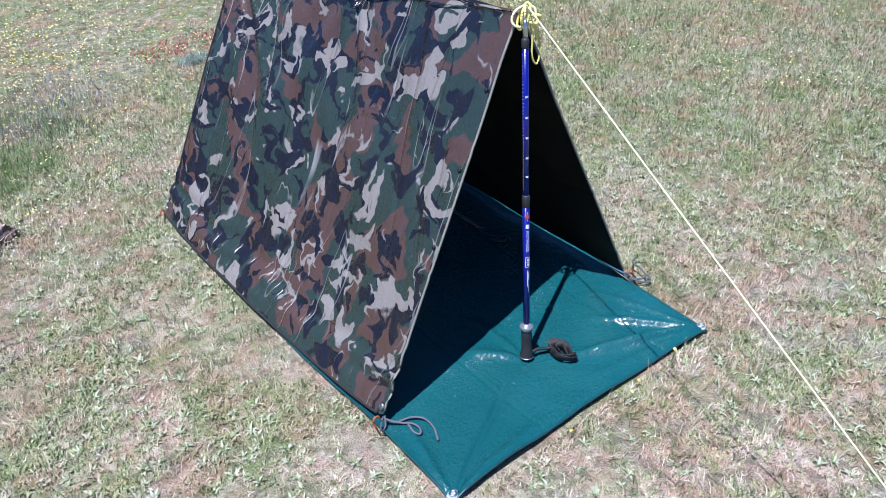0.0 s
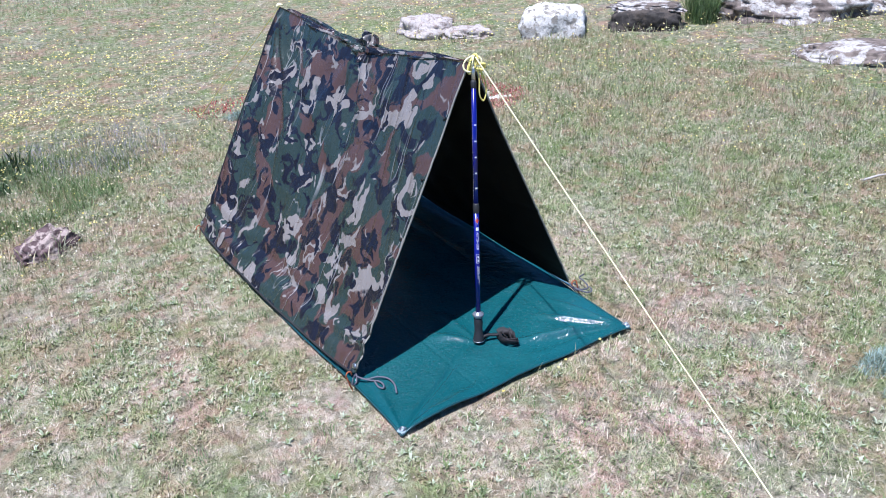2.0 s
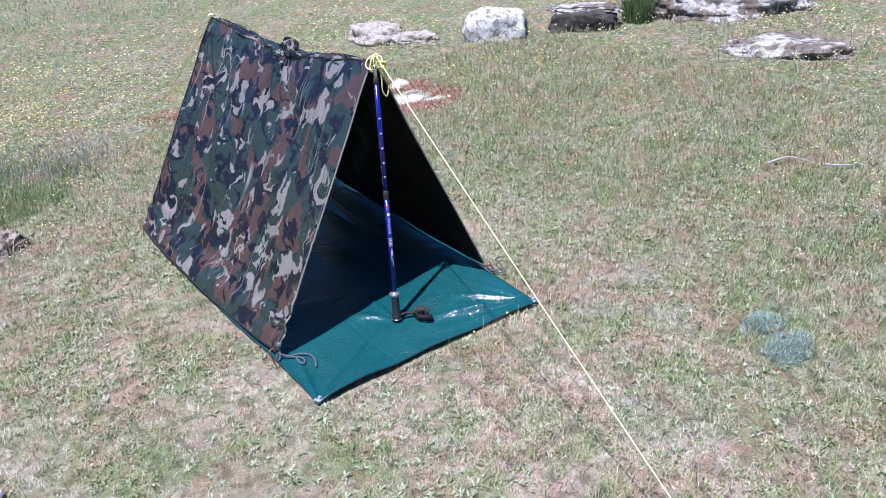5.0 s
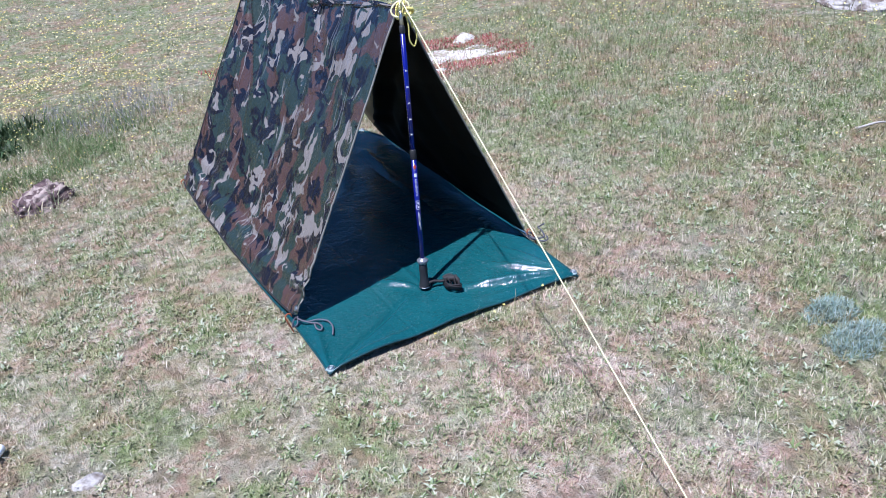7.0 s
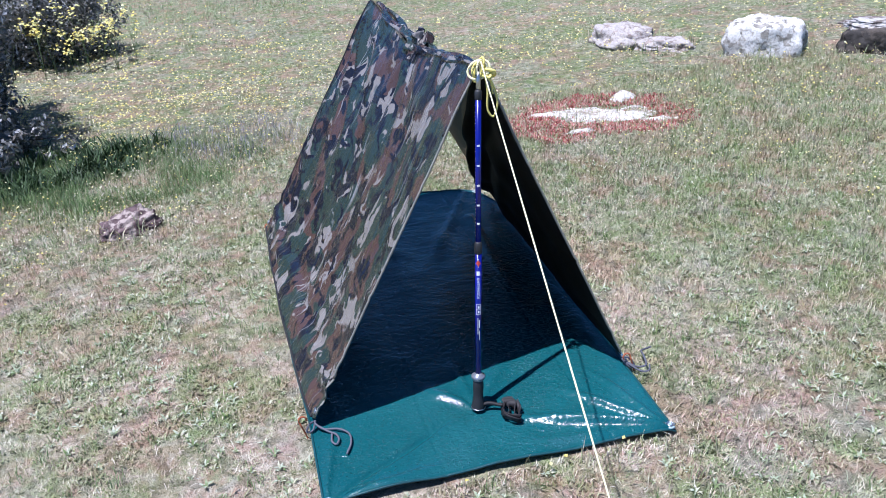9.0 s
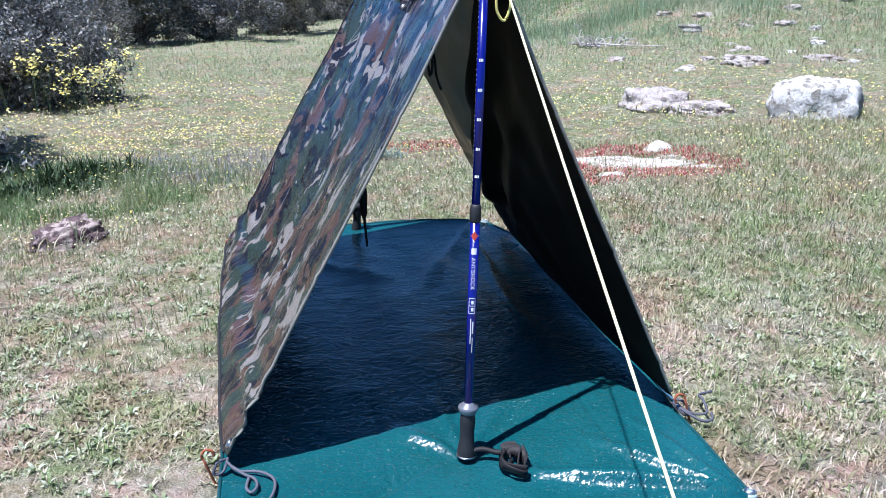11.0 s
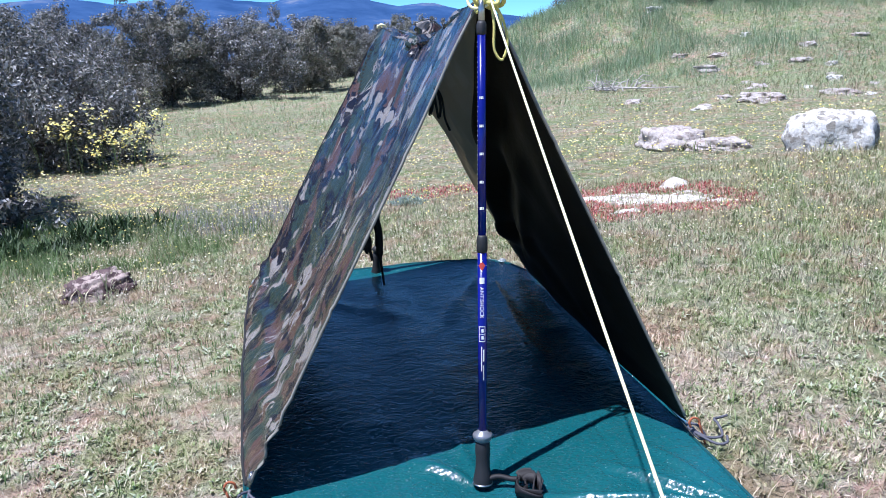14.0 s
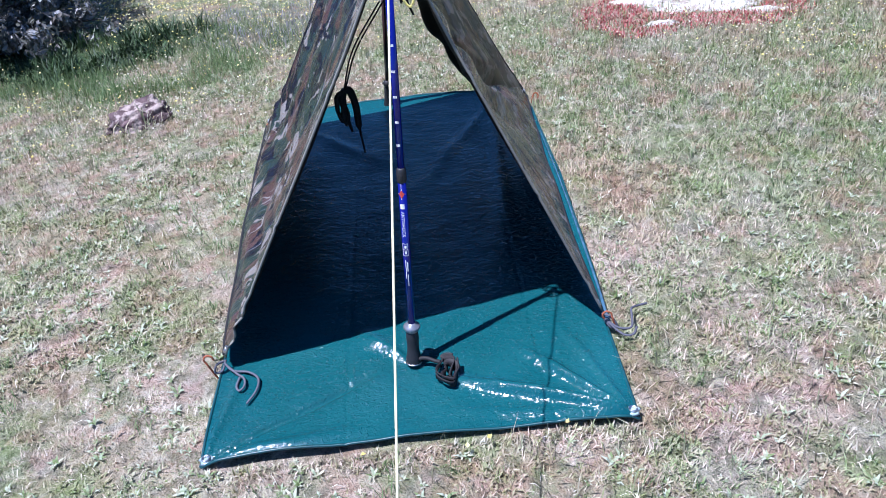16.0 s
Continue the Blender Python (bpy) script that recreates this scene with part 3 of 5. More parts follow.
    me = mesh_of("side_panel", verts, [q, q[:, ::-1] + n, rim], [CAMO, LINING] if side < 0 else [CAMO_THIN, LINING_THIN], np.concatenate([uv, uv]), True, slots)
    return me, p, nrm


tarp = thing("poncho_tarp", "camouflage-print poncho tarp pitched as an open ridge shelter", "tarp shelter")
for side in (-1, 1):
    me, grid, nrm = side_panel(side)
    piece("side_panel", me, tarp, "glossy woodland-camouflage cloth side" if side < 0 else "camouflage cloth side with a dark olive lining")
    front_edge = grid[0, 2:-1] + nrm * 0.0012
    v, f = tube(front_edge, 0.0032, 6)
    piece("front_hem", mesh_of("front_hem", v, f, HEM), tarp, "pale grey bound edge")
    v, f = tube(grid[-1, 1:-1], 0.003, 6)
    piece("rear_hem", mesh_of("rear_hem", v, f, CORD_K), tarp, "dark bound edge")
    v, f = tube(grid[2:-1, -1] + np.array([0, 0, 0.001]), 0.004, 6)
    piece("bottom_hem", mesh_of("bottom_hem", v, f, CORD_K), tarp, "dark rolled bottom edge")
    for kk in (16, 33, 50, 66, 80):
        bm = bmesh.new()
        bmesh.ops.create_cone(bm, cap_ends=True, segments=12, radius1=0.0062, radius2=0.004, depth=0.004)
        turn = Vector(nrm).to_track_quat("Z", "Y").to_matrix().to_4x4()
        bmesh.ops.transform(bm, matrix=Matrix.Translation(Vector(grid[2, kk] + nrm * 0.0035)) @ turn, verts=bm.verts)
        part("snap", bm, BRASSDARK, tarp, "small dark press stud")
    for corner in (grid[1, -3], grid[-2, -3]):
        bm = bmesh.new()
        bmesh.ops.create_cone(bm, cap_ends=True, segments=16, radius1=0.011, radius2=0.008, depth=0.005)
        bmesh.ops.transform(bm, matrix=Matrix.Translation(Vector(corner + nrm * 0.003)) @ turn, verts=bm.verts)
        part("eyelet", bm, STEEL, tarp, "steel corner eyelet")


def ridge_roll(offset, r0, seed, a=0.04, b=0.97):
    """Gathered cloth along the ridge, pinched at the tied hood."""
    t = np.linspace(a, b, 110)
    p = ridge(t)
    p[:, 2] += -0.008 + 0.022 * np.exp(-((t - 0.5) / 0.10) ** 2)
    p[:, 0] += offset + 0.010 * np.sin(t * 21 + seed)
    fat = r0 * (0.35 + 0.9 * np.sin(np.pi * (t - a) / (b - a)) ** 0.7 - 0.55 * np.exp(-((t - 0.5) / 0.03) ** 2))
    v, f = tube(p, np.maximum(fat, 0.003), 14)
    n = len(v)
    ang = np.tile(np.arange(14), 110)
    along = np.repeat(t, 14)
    centre = np.repeat(p, 14, 0)
    w = 1 + 0.35 * np.sin(ang * 2.7 + along * 9 + seed) + 0.25 * (vnoise(along * 30, ang, 1.0, seed) - 0.5)
    v = centre + (v - centre) * w[:, None]
    uv = np.stack([along * 1.4, ang * 0.02 + 7 + seed], -1)
    return mesh_of("ridge_fold", v, f, CAMO, uv)


piece("ridge_fold", ridge_roll(0.012, 0.014, 1), tarp, "gathered camouflage cloth along the ridge")
piece("ridge_fold", ridge_roll(0.030, 0.012, 4, 0.06, 0.95), tarp, "gathered camouflage cloth along the ridge")


def hood_knot():
    """The hood twisted shut and tied: a squat pleated ball with a crumpled frill."""
    nu, nv = 60, 40
    a, h = np.meshgrid(np.linspace(0, 2 * np.pi, nu, endpoint=False), np.linspace(0, 1, nv))
    prof = np.interp(h, [0, 0.2, 0.45, 0.58, 0.72, 0.88, 1.0], [0.050, 0.045, 0.037, 0.027, 0.036, 0.031, 0.006])
    pleat = 1 + 0.6 * (0.20 * np.sin(a * 9 + 4 * h) + 0.16 * np.sin(a * 5 - 3 * h + 1)) * (0.5 + 0.9 * np.abs(h - 0.5)) + 0.3 * (vnoise(a * 2, h * 5, 2, 3) - 0.5)
    r = prof * pleat
    z = 0.085 * h + 0.012 * np.sin(a * 4 + 1) * (h > 0.7)
    v = np.stack([r * np.cos(a), r * np.sin(a) * 1.15, z], -1).reshape(-1, 3)
    i = np.arange(nv - 1)[:, None] * nu
    j = np.arange(nu)[None]
    k = (j + 1) % nu
    q = np.stack([i + j, i + k, i + nu + k, i + nu + j], -1).reshape(-1, 4)
    tilt = np.array(Euler((radians(22), radians(14), 0)).to_matrix())
    v = v @ tilt.T + np.array([0.062, 0.80, 0.850])
    return mesh_of("hood_knot", v, [q, ((nv - 1) * nu + np.arange(nu))[None]], CAMO, np.stack([a.ravel() * 0.08 + 11, h.ravel() * 0.2], -1))


knot_ob = piece("hood_knot", hood_knot(), tarp, "tied-up crumpled camouflage hood")
t = np.linspace(0, 2 * np.pi * 2.6, 60)
v, f = tube(np.stack([0.066 + 0.021 * np.cos(t), 0.79 + 0.024 * np.sin(t), 0.897 + 0.006 * t / t[-1] + 0.004 * np.sin(t)], -1), 0.0028, 6)
piece("tie_cord", mesh_of("tie_cord", v, f, CORD_K), knot_ob, "black tie cord")

# hood drawstring with its loose ends, hanging inside below the ridge
draw = thing("drawstring", "black hood drawstring hanging below the ridge inside the shelter", "cord")
HX, HY = -0.128, 0.735
for dx in (-0.005, 0.005):
    rope("strand", [(0.06, 0.80, 0.82), (0.045 + dx, 0.76, 0.72), (HX + 0.05 + dx, HY + 0.01, 0.55), (HX + dx * 0.4, HY, 0.43)], 0.0024, CORD_K, draw)
for dx, dz, wide in ((0.0, 0.0, 1.0), (0.006, -0.012, 0.75), (-0.006, 0.008, 0.85)):
    rope("loop", [(HX, HY, 0.430), (HX - 0.020 * wide + dx, HY + dx, 0.412 + dz), (HX - 0.028 * wide + dx, HY, 0.372 + dz), (HX - 0.018 * wide + dx, HY - 0.006, 0.338 + dz), (HX - 0.006 + dx, HY, 0.366 + dz), (HX - 0.012 + dx, HY + 0.008, 0.40 + dz), (HX, HY, 0.428)], 0.0062, CORD_K, draw)
rope("loose_end", [(HX, HY, 0.435), (HX + 0.016, HY, 0.427), (HX + 0.026, HY, 0.385), (HX + 0.026, HY, 0.325), (HX + 0.028, HY, 0.285), (HX + 0.032, HY, 0.225)], np.interp(np.linspace(0, 1, 60), [0, 0.2, 0.62, 0.7, 1], [0.009, 0.012, 0.010, 0.004, 0.003]), CORD_K, draw)
rope("loose_end", [(HX, HY, 0.435), (HX - 0.012, HY, 0.40), (HX - 0.004, HY - 0.004, 0.35), (HX + 0.004, HY, 0.30)], np.linspace(0.010, 0.004, 40), CORD_K, draw, n=40)

upper = thing("drawstring", "black looped drawstring hanging just under the ridge inside the shelter", "cord")
rope("loop", [(0.05, 0.66, 0.80), (0.062, 0.65, 0.765), (0.052, 0.65, 0.715), (0.044, 0.65, 0.70), (0.052, 0.655, 0.735), (0.066, 0.65, 0.76), (0.074, 0.65, 0.72), (0.068, 0.65, 0.69), (0.060, 0.65, 0.74), (0.055, 0.66, 0.79)], 0.0034, CORD_K, upper)
rope("loose_end", [(0.06, 0.655, 0.78), (0.078, 0.65, 0.74), (0.084, 0.65, 0.69), (0.096, 0.65, 0.655)], 0.003, CORD_K, upper, n=30)

# ---- groundsheet ----
SHEET_Y0, SHEET_Y1 = -0.262, 1.60


def sheet_edges(y):
    left = np.interp(y, [-0.27, 0.10, 0.40, 0.90, 1.40, 1.62], [-0.474, -0.474, -0.492, -0.500, -0.493, -0.42])
    right = np.interp(y, [-0.27, 0.05, 0.20, 0.83, 1.37, 1.62], [0.478, 0.482, 0.497, 0.522, 0.518, 0.44])
    return left, right


def sheet_lift(x, y, u, w):
    """Height of the sheet over the ground: pulled folds towards the corners, a raised right rim."""
    z = 0.020 + 0.0012 * (vnoise(x, y, 9, 21) - 0.5) + 0.006 * (vnoise(x, y, 3.5, 22) - 0.5)
    def fold(ax, ay, bx, by, amp, width):
        dx, dy = bx - ax, by - ay
        L = math.hypot(dx, dy)
        s = ((x - ax) * dx + (y - ay) * dy) / L
        c = ((x - ax) * -dy + (y - ay) * dx) / L + 0.006 * (vnoise(x, y, 14, 23) - 0.5)
        wd = width * (0.35 + 0.75 * np.clip(s / L * 1.5, 0, 1))
        return amp * np.exp(-(c / wd) ** 2) * np.clip(s / 0.04, 0, 1) * np.clip((L - s) / (0.35 * L), 0, 1)
    z += fold(0.475, -0.262, 0.03, -0.045, 0.019, 0.014) + fold(0.475, -0.262, 0.25, 0.01, 0.018, 0.013) + fold(0.475, -0.262, 0.36, 0.09, 0.007, 0.010) + fold(0.475, -0.262, 0.16, -0.10, 0.012, 0.030) + fold(0.475, -0.262, 0.05, -0.17, 0.007, 0.018)
    z += fold(-0.472, -0.25, -0.02, 0.02, -0.010, 0.009) + fold(-0.472, -0.25, -0.10, -0.20, 0.013, 0.020) + fold(-0.472, -0.25, -0.40, 0.1, 0.007, 0.014)
    z += fold(0.0, 0.0, -0.14, 0.13, 0.012, 0.018) + fold(0.0, 0.0, 0.16, 0.22, 0.006, 0.02) + fold(0.0, 0.0, -0.02, 0.24, 0.006, 0.014)
    z += fold(-0.48, 1.5, 0.1, 0.9, 0.008, 0.03) + fold(0.42, 1.55, 0.0, 0.75, 0.009, 0.03) + fold(0.36, 1.3, 0.28, 0.3, 0.010, 0.03)
    z += (0.0035 * np.sin(x * 24 + 3 * vnoise(x, y, 3, 24) + 1.2 * y) + 0.005 * (vnoise(x * 2.2, y * 0.7, 4, 25) - 0.5)) * np.clip((y - 0.15) * 3, 0, 1) * np.clip((1.5 - y) * 4, 0, 1)
    z -= 0.012 * np.exp(-((x ** 2 + y ** 2) / 0.0030))
    for fx in (0.30, -0.16):
        z -= 0.0025 * np.exp(-((x - fx) / 0.004) ** 2)
    rim = np.interp(y, [-0.05, 0.06, 0.35, 0.8, 1.15, 1.3], [0, 0.012, 0.012, 0.012, 0.010, 0])
    z += rim * np.exp(-((x - 0.500) / 0.012) ** 2)
    z += 0.010 * np.exp(-((y - 1.6) / 0.05) ** 2) + 0.007 * np.exp(-(w - 0.0) ** 2 / 0.0009) * np.sin(u * 9) ** 2
    near_corner = np.minimum(np.hypot(x - 0.476, y + 0.262), np.hypot(x + 0.472, y + 0.25))
    return z - 0.008 * np.exp(-(near_corner / 0.05) ** 2)


def build_sheet():
    nu, nv = 170, 280
    u, w = np.meshgrid(np.linspace(0, 1, nu), np.linspace(0, 1, nv))
    y = SHEET_Y0 + (SHEET_Y1 - SHEET_Y0) * w
    y = y + 0.014 * np.sin(np.pi * u) * (1 - w) ** 6 - 0.10 * (1 - np.sin(np.pi * np.clip(u * 0.98 + 0.02, 0, 1)) ** 0.35) * w ** 8 + (0.012 * (1 - u)) * (1 - w)
    left, right = sheet_edges(y)
    x = left + (right - left) * u
    z = 0.35 * height(x, y) + sheet_lift(x, y, u, w)
    v = np.stack([x, y, z], -1)
    low = v - np.array([0, 0, 0.0012])
    i = np.arange(nv - 1)[:, None] * nu
    j = np.arange(nu - 1)[None]
    q = np.stack([i + j, i + j + 1, i + nu + j + 1, i + nu + j], -1).reshape(-1, 4)
    uv = np.stack([x, y], -1).reshape(-1, 2)
    n = nu * nv
    return mesh_of("sheet", np.concatenate([v.reshape(-1, 3), low.reshape(-1, 3)]), [q, q[:, ::-1] + n], POLY, np.concatenate([uv, uv])), v


sheet = thing("groundsheet", "wrinkled teal-green woven plastic groundsheet under the shelter", "groundsheet")
me, sv = build_sheet()
piece("sheet", me, sheet)
for nm, line in (("front_hem", sv[0]), ("rear_hem", sv[-1]), ("side_hem", sv[:, 0]), ("side_hem", sv[:, -1])):
    v, f = tube(line, 0.0035, 6)
    piece(nm, mesh_of(nm, v, f, POLYHEM), sheet)
rim = spline([(0.484, 0.04, 0.040), (0.495, 0.20, 0.036), (0.502, 0.45, 0.036), (0.510, 0.80, 0.034), (0.512, 1.15, 0.030)], 60)
v, f = tube(rim, np.interp(np.linspace(0, 1, 60), [0, 0.2, 0.6, 1], [0.0055, 0.004, 0.003, 0.002]), 8)
piece("raised_hem", mesh_of("raised_hem", v, f, RIM), sheet, "tightly rolled raised edge")
for c in (sv[2, 2], sv[2, -3], sv[-3, 2], sv[-3, -3]):
    bm = bmesh.new()
    bmesh.ops.create_cone(bm, cap_ends=True, segments=18, radius1=0.016, radius2=0.012, depth=0.004)
    for vv in bm.verts:
        vv.co.x *= 1 + 0.25 * math.sin(vv.co.y * 300)
    bmesh.ops.translate(bm, vec=Vector(c + np.array([0, 0, 0.004])), verts=bm.verts)
    patch = part("corner_patch", bm, CLEAR, sheet, "clouded plastic corner reinforcement")
    t = np.linspace(0, 2 * np.pi, 25)
    v, f = tube(np.stack([c[0] + 0.008 * np.cos(t), c[1] + 0.008 * np.sin(t), c[2] + 0.008 + 0 * t], -1), 0.0026, 6)
    piece("eyelet", mesh_of("eyelet", v, f, STEEL), patch, "bright metal eyelet")

# ---- trekking pole ----
POLE_LEN = 0.955
foot, head = Vector((0.0, 0.0, 0.012)), Vector((0.054, 0.096, 0.955))
axis = (head - foot).normalized()
facing = (Vector((-0.30, -1.0, 0)) - axis * Vector((-0.30, -1.0, 0)).dot(axis)).normalized()
pm = Matrix((facing, facing.cross(axis) * -1, axis)).transposed().to_4x4()
pm.translation = foot
pole = thing("trekking_pole", "blue telescopic trekking pole standing upside down on its grip", "trekking pole", pm)
lathe("grip", [(0.0, 0), (0.012, 0.001), (0.0185, 0.006), (0.0195, 0.014), (0.017, 0.026), (0.0145, 0.040), (0.0140, 0.060), (0.0152, 0.075), (0.0145, 0.090), (0.0135, 0.098)], RUBBER, pole, "black moulded rubber grip")
lathe("grip_cap", [(0.0135, 0.0), (0.0200, 0.004), (0.0210, 0.001), (0.0150, -0.002)][::-1], STEEL, pole, "grey pommel rim").location = (0, 0, 0.006)
lathe("flare", [(0.0125, 0.094), (0.0175, 0.100), (0.0205, 0.108), (0.0190, 0.112), (0.0120, 0.116), (0.0095, 0.120)], GREYC, pole, "pale grey flared collar")
lathe("lower_shaft", [(0.0090, 0.10), (0.0090, 0.482)], BLUE, pole, "glossy blue lacquered tube")
lathe("lock_sleeve", [(0.0090, 0.478), (0.0105, 0.481), (0.0108, 0.500), (0.0100, 0.508), (0.0080, 0.512)], RUBBER, pole, "black locking sleeve")
lathe("upper_shaft", [(0.0079, 0.50), (0.0079, 0.905)], BLUE, pole, "thinner blue lacquered tube")
lathe("upper_sleeve", [(0.0078, 0.885), (0.0092, 0.888), (0.0092, 0.905), (0.007, 0.91)], RUBBER, pole)
lathe("tip", [(0.0062, 0.905), (0.0060, 0.935), (0.0040, 0.955), (0.0015, POLE_LEN)], STEEL, pole, "worn metal tip section")


def wrapped(name, rects, r, mat, label=""):
    """Thin print on the shaft; rects: (angle along the shaft's face, z, width, height) in metres."""
    vs, fs = [], []
    for s, z, w, h in rects:
        for kk in range(7):
            a = (s - w / 2 + w * kk / 6) / r
            vs += [(r * math.cos(a), r * math.sin(a), z - h / 2), (r * math.cos(a), r * math.sin(a), z + h / 2)]
        b = len(vs) - 14
        fs += [(b + 2 * kk, b + 2 * kk + 2, b + 2 * kk + 3, b + 2 * kk + 1) for kk in range(6)]
    return piece(name, mesh_of(name, vs, np.array(fs), mat), pole, label)


for z in (0.564, 0.614, 0.667, 0.719, 0.771):
    wrapped("length_mark", [(-0.0028, z, 0.0022, 0.005), (0.0, z, 0.0022, 0.005), (0.0028, z, 0.0022, 0.005)], 0.0083, WHITE, "white length mark")
wrapped("scale_dots", [(-0.0105, 0.53 + 0.009 * i, 0.002, 0.002) for i in range(39)], 0.0083, WHITE, "row of tiny white dots")
wrapped("box_print", [(0.0, 0.424, 0.010, 0.012)], 0.0094, WHITE)
wrapped("box_print", [(-0.006, 0.318, 0.0012, 0.030), (0.006, 0.318, 0.0012, 0.030), (0, 0.333, 0.012, 0.0014), (0, 0.303, 0.012, 0.0014), (0, 0.318, 0.012, 0.0012), (0.001, 0.325, 0.005, 0.007), (0.001, 0.311, 0.005, 0.007)], 0.0094, WHITE)
wrapped("print_bars", [(0.003, 0.275, 0.0025, 0.024), (-0.001, 0.268, 0.0016, 0.05), (0.003, 0.240, 0.0014, 0.03)], 0.0094, WHITE)


def wrapped_text(words, z0, size, r, mat):
    cu = bpy.data.curves.new("text", "FONT")
    cu.body, cu.size = words, size
    tmp = bpy.data.objects.new("text", cu)
    scene.collection.objects.link(tmp)
    bpy.context.view_layer.update()
    me = bpy.data.meshes.new_from_object(tmp.evaluated_get(bpy.context.evaluated_depsgraph_get()))
    bpy.data.objects.remove(tmp)
    for vv in me.vertices:
        a = (vv.co.y - size * 0.35) / r
        vv.co = (r * math.cos(a), r * math.sin(a), z0 - vv.co.x)
    me.materials.clear()
    me.materials.append(mat)
    return piece("lettering", me, pole, "white word along the shaft")


wrapped_text("ANTISHOCK", 0.412, 0.0110, 0.0096, WHITE)
for dz, s, mt in ((0.0, 0.013, WHITE), (0.0, 0.0095, RED)):
    rr = 0.0094 if mt is WHITE else 0.0097
    vs = [(rr * math.cos(a), rr * math.sin(a), 0.453 + h) for a, h in ((0, s), (s * 0.75 / rr, 0), (0, -s), (-s * 0.75 / rr, 0), (0, 0))]
    piece("diamond_mark", mesh_of("diamond_mark", vs, np.array([(0, 4, 1), (1, 4, 2), (2, 4, 3), (3, 4, 0)]), mt), pole, "small diamond emblem")

# the second pole holds up the rear peak
rear_foot, rear_head = Vector((-0.040, 1.562, float(height(-0.040, 1.562)) + 0.012)), Vector((0.036, 1.492, 0.930))
rear_len = (rear_head - rear_foot).length
rm = (rear_head - rear_foot).to_track_quat("Z", "Y").to_matrix().to_4x4()
rm.translation = rear_foot
rear_pole = thing("trekking_pole", "dark telescopic trekking pole under the rear peak of the shelter", "trekking pole", rm)
lathe("grip", [(0.0, 0), (0.012, 0.001), (0.0185, 0.006), (0.0195, 0.014), (0.0165, 0.028), (0.0145, 0.050), (0.0150, 0.078), (0.0135, 0.098)], RUBBER, rear_pole, "black moulded rubber grip")
lathe("flare", [(0.0125, 0.094), (0.0205, 0.107), (0.0120, 0.116), (0.0090, 0.120)], RUBBER, rear_pole)
lathe("lower_shaft", [(0.0088, 0.10), (0.0088, 0.50)], POLE_DARK, rear_pole, "dark lacquered tube")
lathe("lock_sleeve", [(0.0088, 0.497), (0.0106, 0.500), (0.0106, 0.520), (0.0080, 0.528)], RUBBER, rear_pole)
lathe("upper_shaft", [(0.0076, 0.51), (0.0076, 0.88), (0.0040, rear_len)], POLE_DARK, rear_pole, "thinner dark lacquered tube")

# wrist strap lying crumpled beside the grip
def strap_band(points, width, seed):
    p = spline(points, 80)
    d = np.gradient(p, axis=0)
    d /= np.linalg.norm(d, axis=1)[:, None]
    up = np.stack([0.5 * np.sin(np.linspace(0, 7, 80) + seed), 0.5 * np.cos(np.linspace(0, 5, 80) + seed), np.ones(80)], -1)
    w = np.cross(d, np.cross(up, d))
    w /= np.linalg.norm(w, axis=1)[:, None]
    n = np.cross(d, w)
    rows = [p + w * a * width / 2 + n * b for a, b in ((-1, -0.0015), (1, -0.0015), (1, 0.0015), (-1, 0.0015))]
    v = np.stack(rows, 1).reshape(-1, 3)
    i = np.arange(79)[:, None] * 4
    j = np.arange(4)[None]
    k = (j + 1) % 4
    return v, np.stack([i + j, i + k, i + 4 + k, i + 4 + j], -1).reshape(-1, 4)


inv = pm.inverted()
for seed, (cx, cy, ax, ay, lean) in enumerate(((0.078, -0.062, 0.024, 0.044, 0.0), (0.074, -0.055, 0.017, 0.034, 0.5), (0.084, -0.072, 0.014, 0.030, -0.5))):
    t = np.linspace(0.9 + seed, 6.9 + seed, 14)
    pts = np.stack([cx + ax * np.cos(t) + 0.004 * np.sin(3 * t), cy + ay * np.sin(t), 0.036 + 0.006 * np.sin(2 * t + lean)], -1)
    if seed == 0:
        v, f = tube(spline([inv @ Vector(q) for q in ((0.008, -0.006, 0.030), (0.030, -0.012, 0.036), (0.052, -0.024, 0.034), (0.064, -0.032, 0.036))], 16), 0.0055, 6)
        piece("strap_cord", mesh_of("strap_cord", v, f, WEB), pole)
    v, f = strap_band(pts, 0.021, seed * 1.7)
    v = np.array([inv @ Vector(a) for a in v])
    piece("wrist_strap", mesh_of("wrist_strap", v, f, WEB), pole, "crumpled black webbing wrist strap")

# ---- guy lines and pegs ----
GUY_TOP, GUY_END = np.array([0.060, 0.092, 0.985]), np.array([-0.064, -1.568, 0.0])


def sagging(a, b, sag, n=40):
    t = np.linspace(0, 1, n)[:, None]
    p = a * (1 - t) + b * t
    p[:, 2] -= 4 * sag * (t * (1 - t))[:, 0]
    return p


def peg(m, label="rusty orange wire tent peg pushed into the turf"):
    e = thing("tent_peg", label, "tent peg", m, "tent pegs")
    rope("shank", [(0, 0, -0.12), (0, 0, -0.02), (0, 0, 0.055)], 0.0026, ORANGE, e, n=12)
    rope("hook", [(0, 0, 0.050), (0.0, 0.0, 0.062), (0.010, 0, 0.070), (0.020, 0, 0.062), (0.020, 0, 0.050)], 0.0026, ORANGE, e, n=20)
    return e


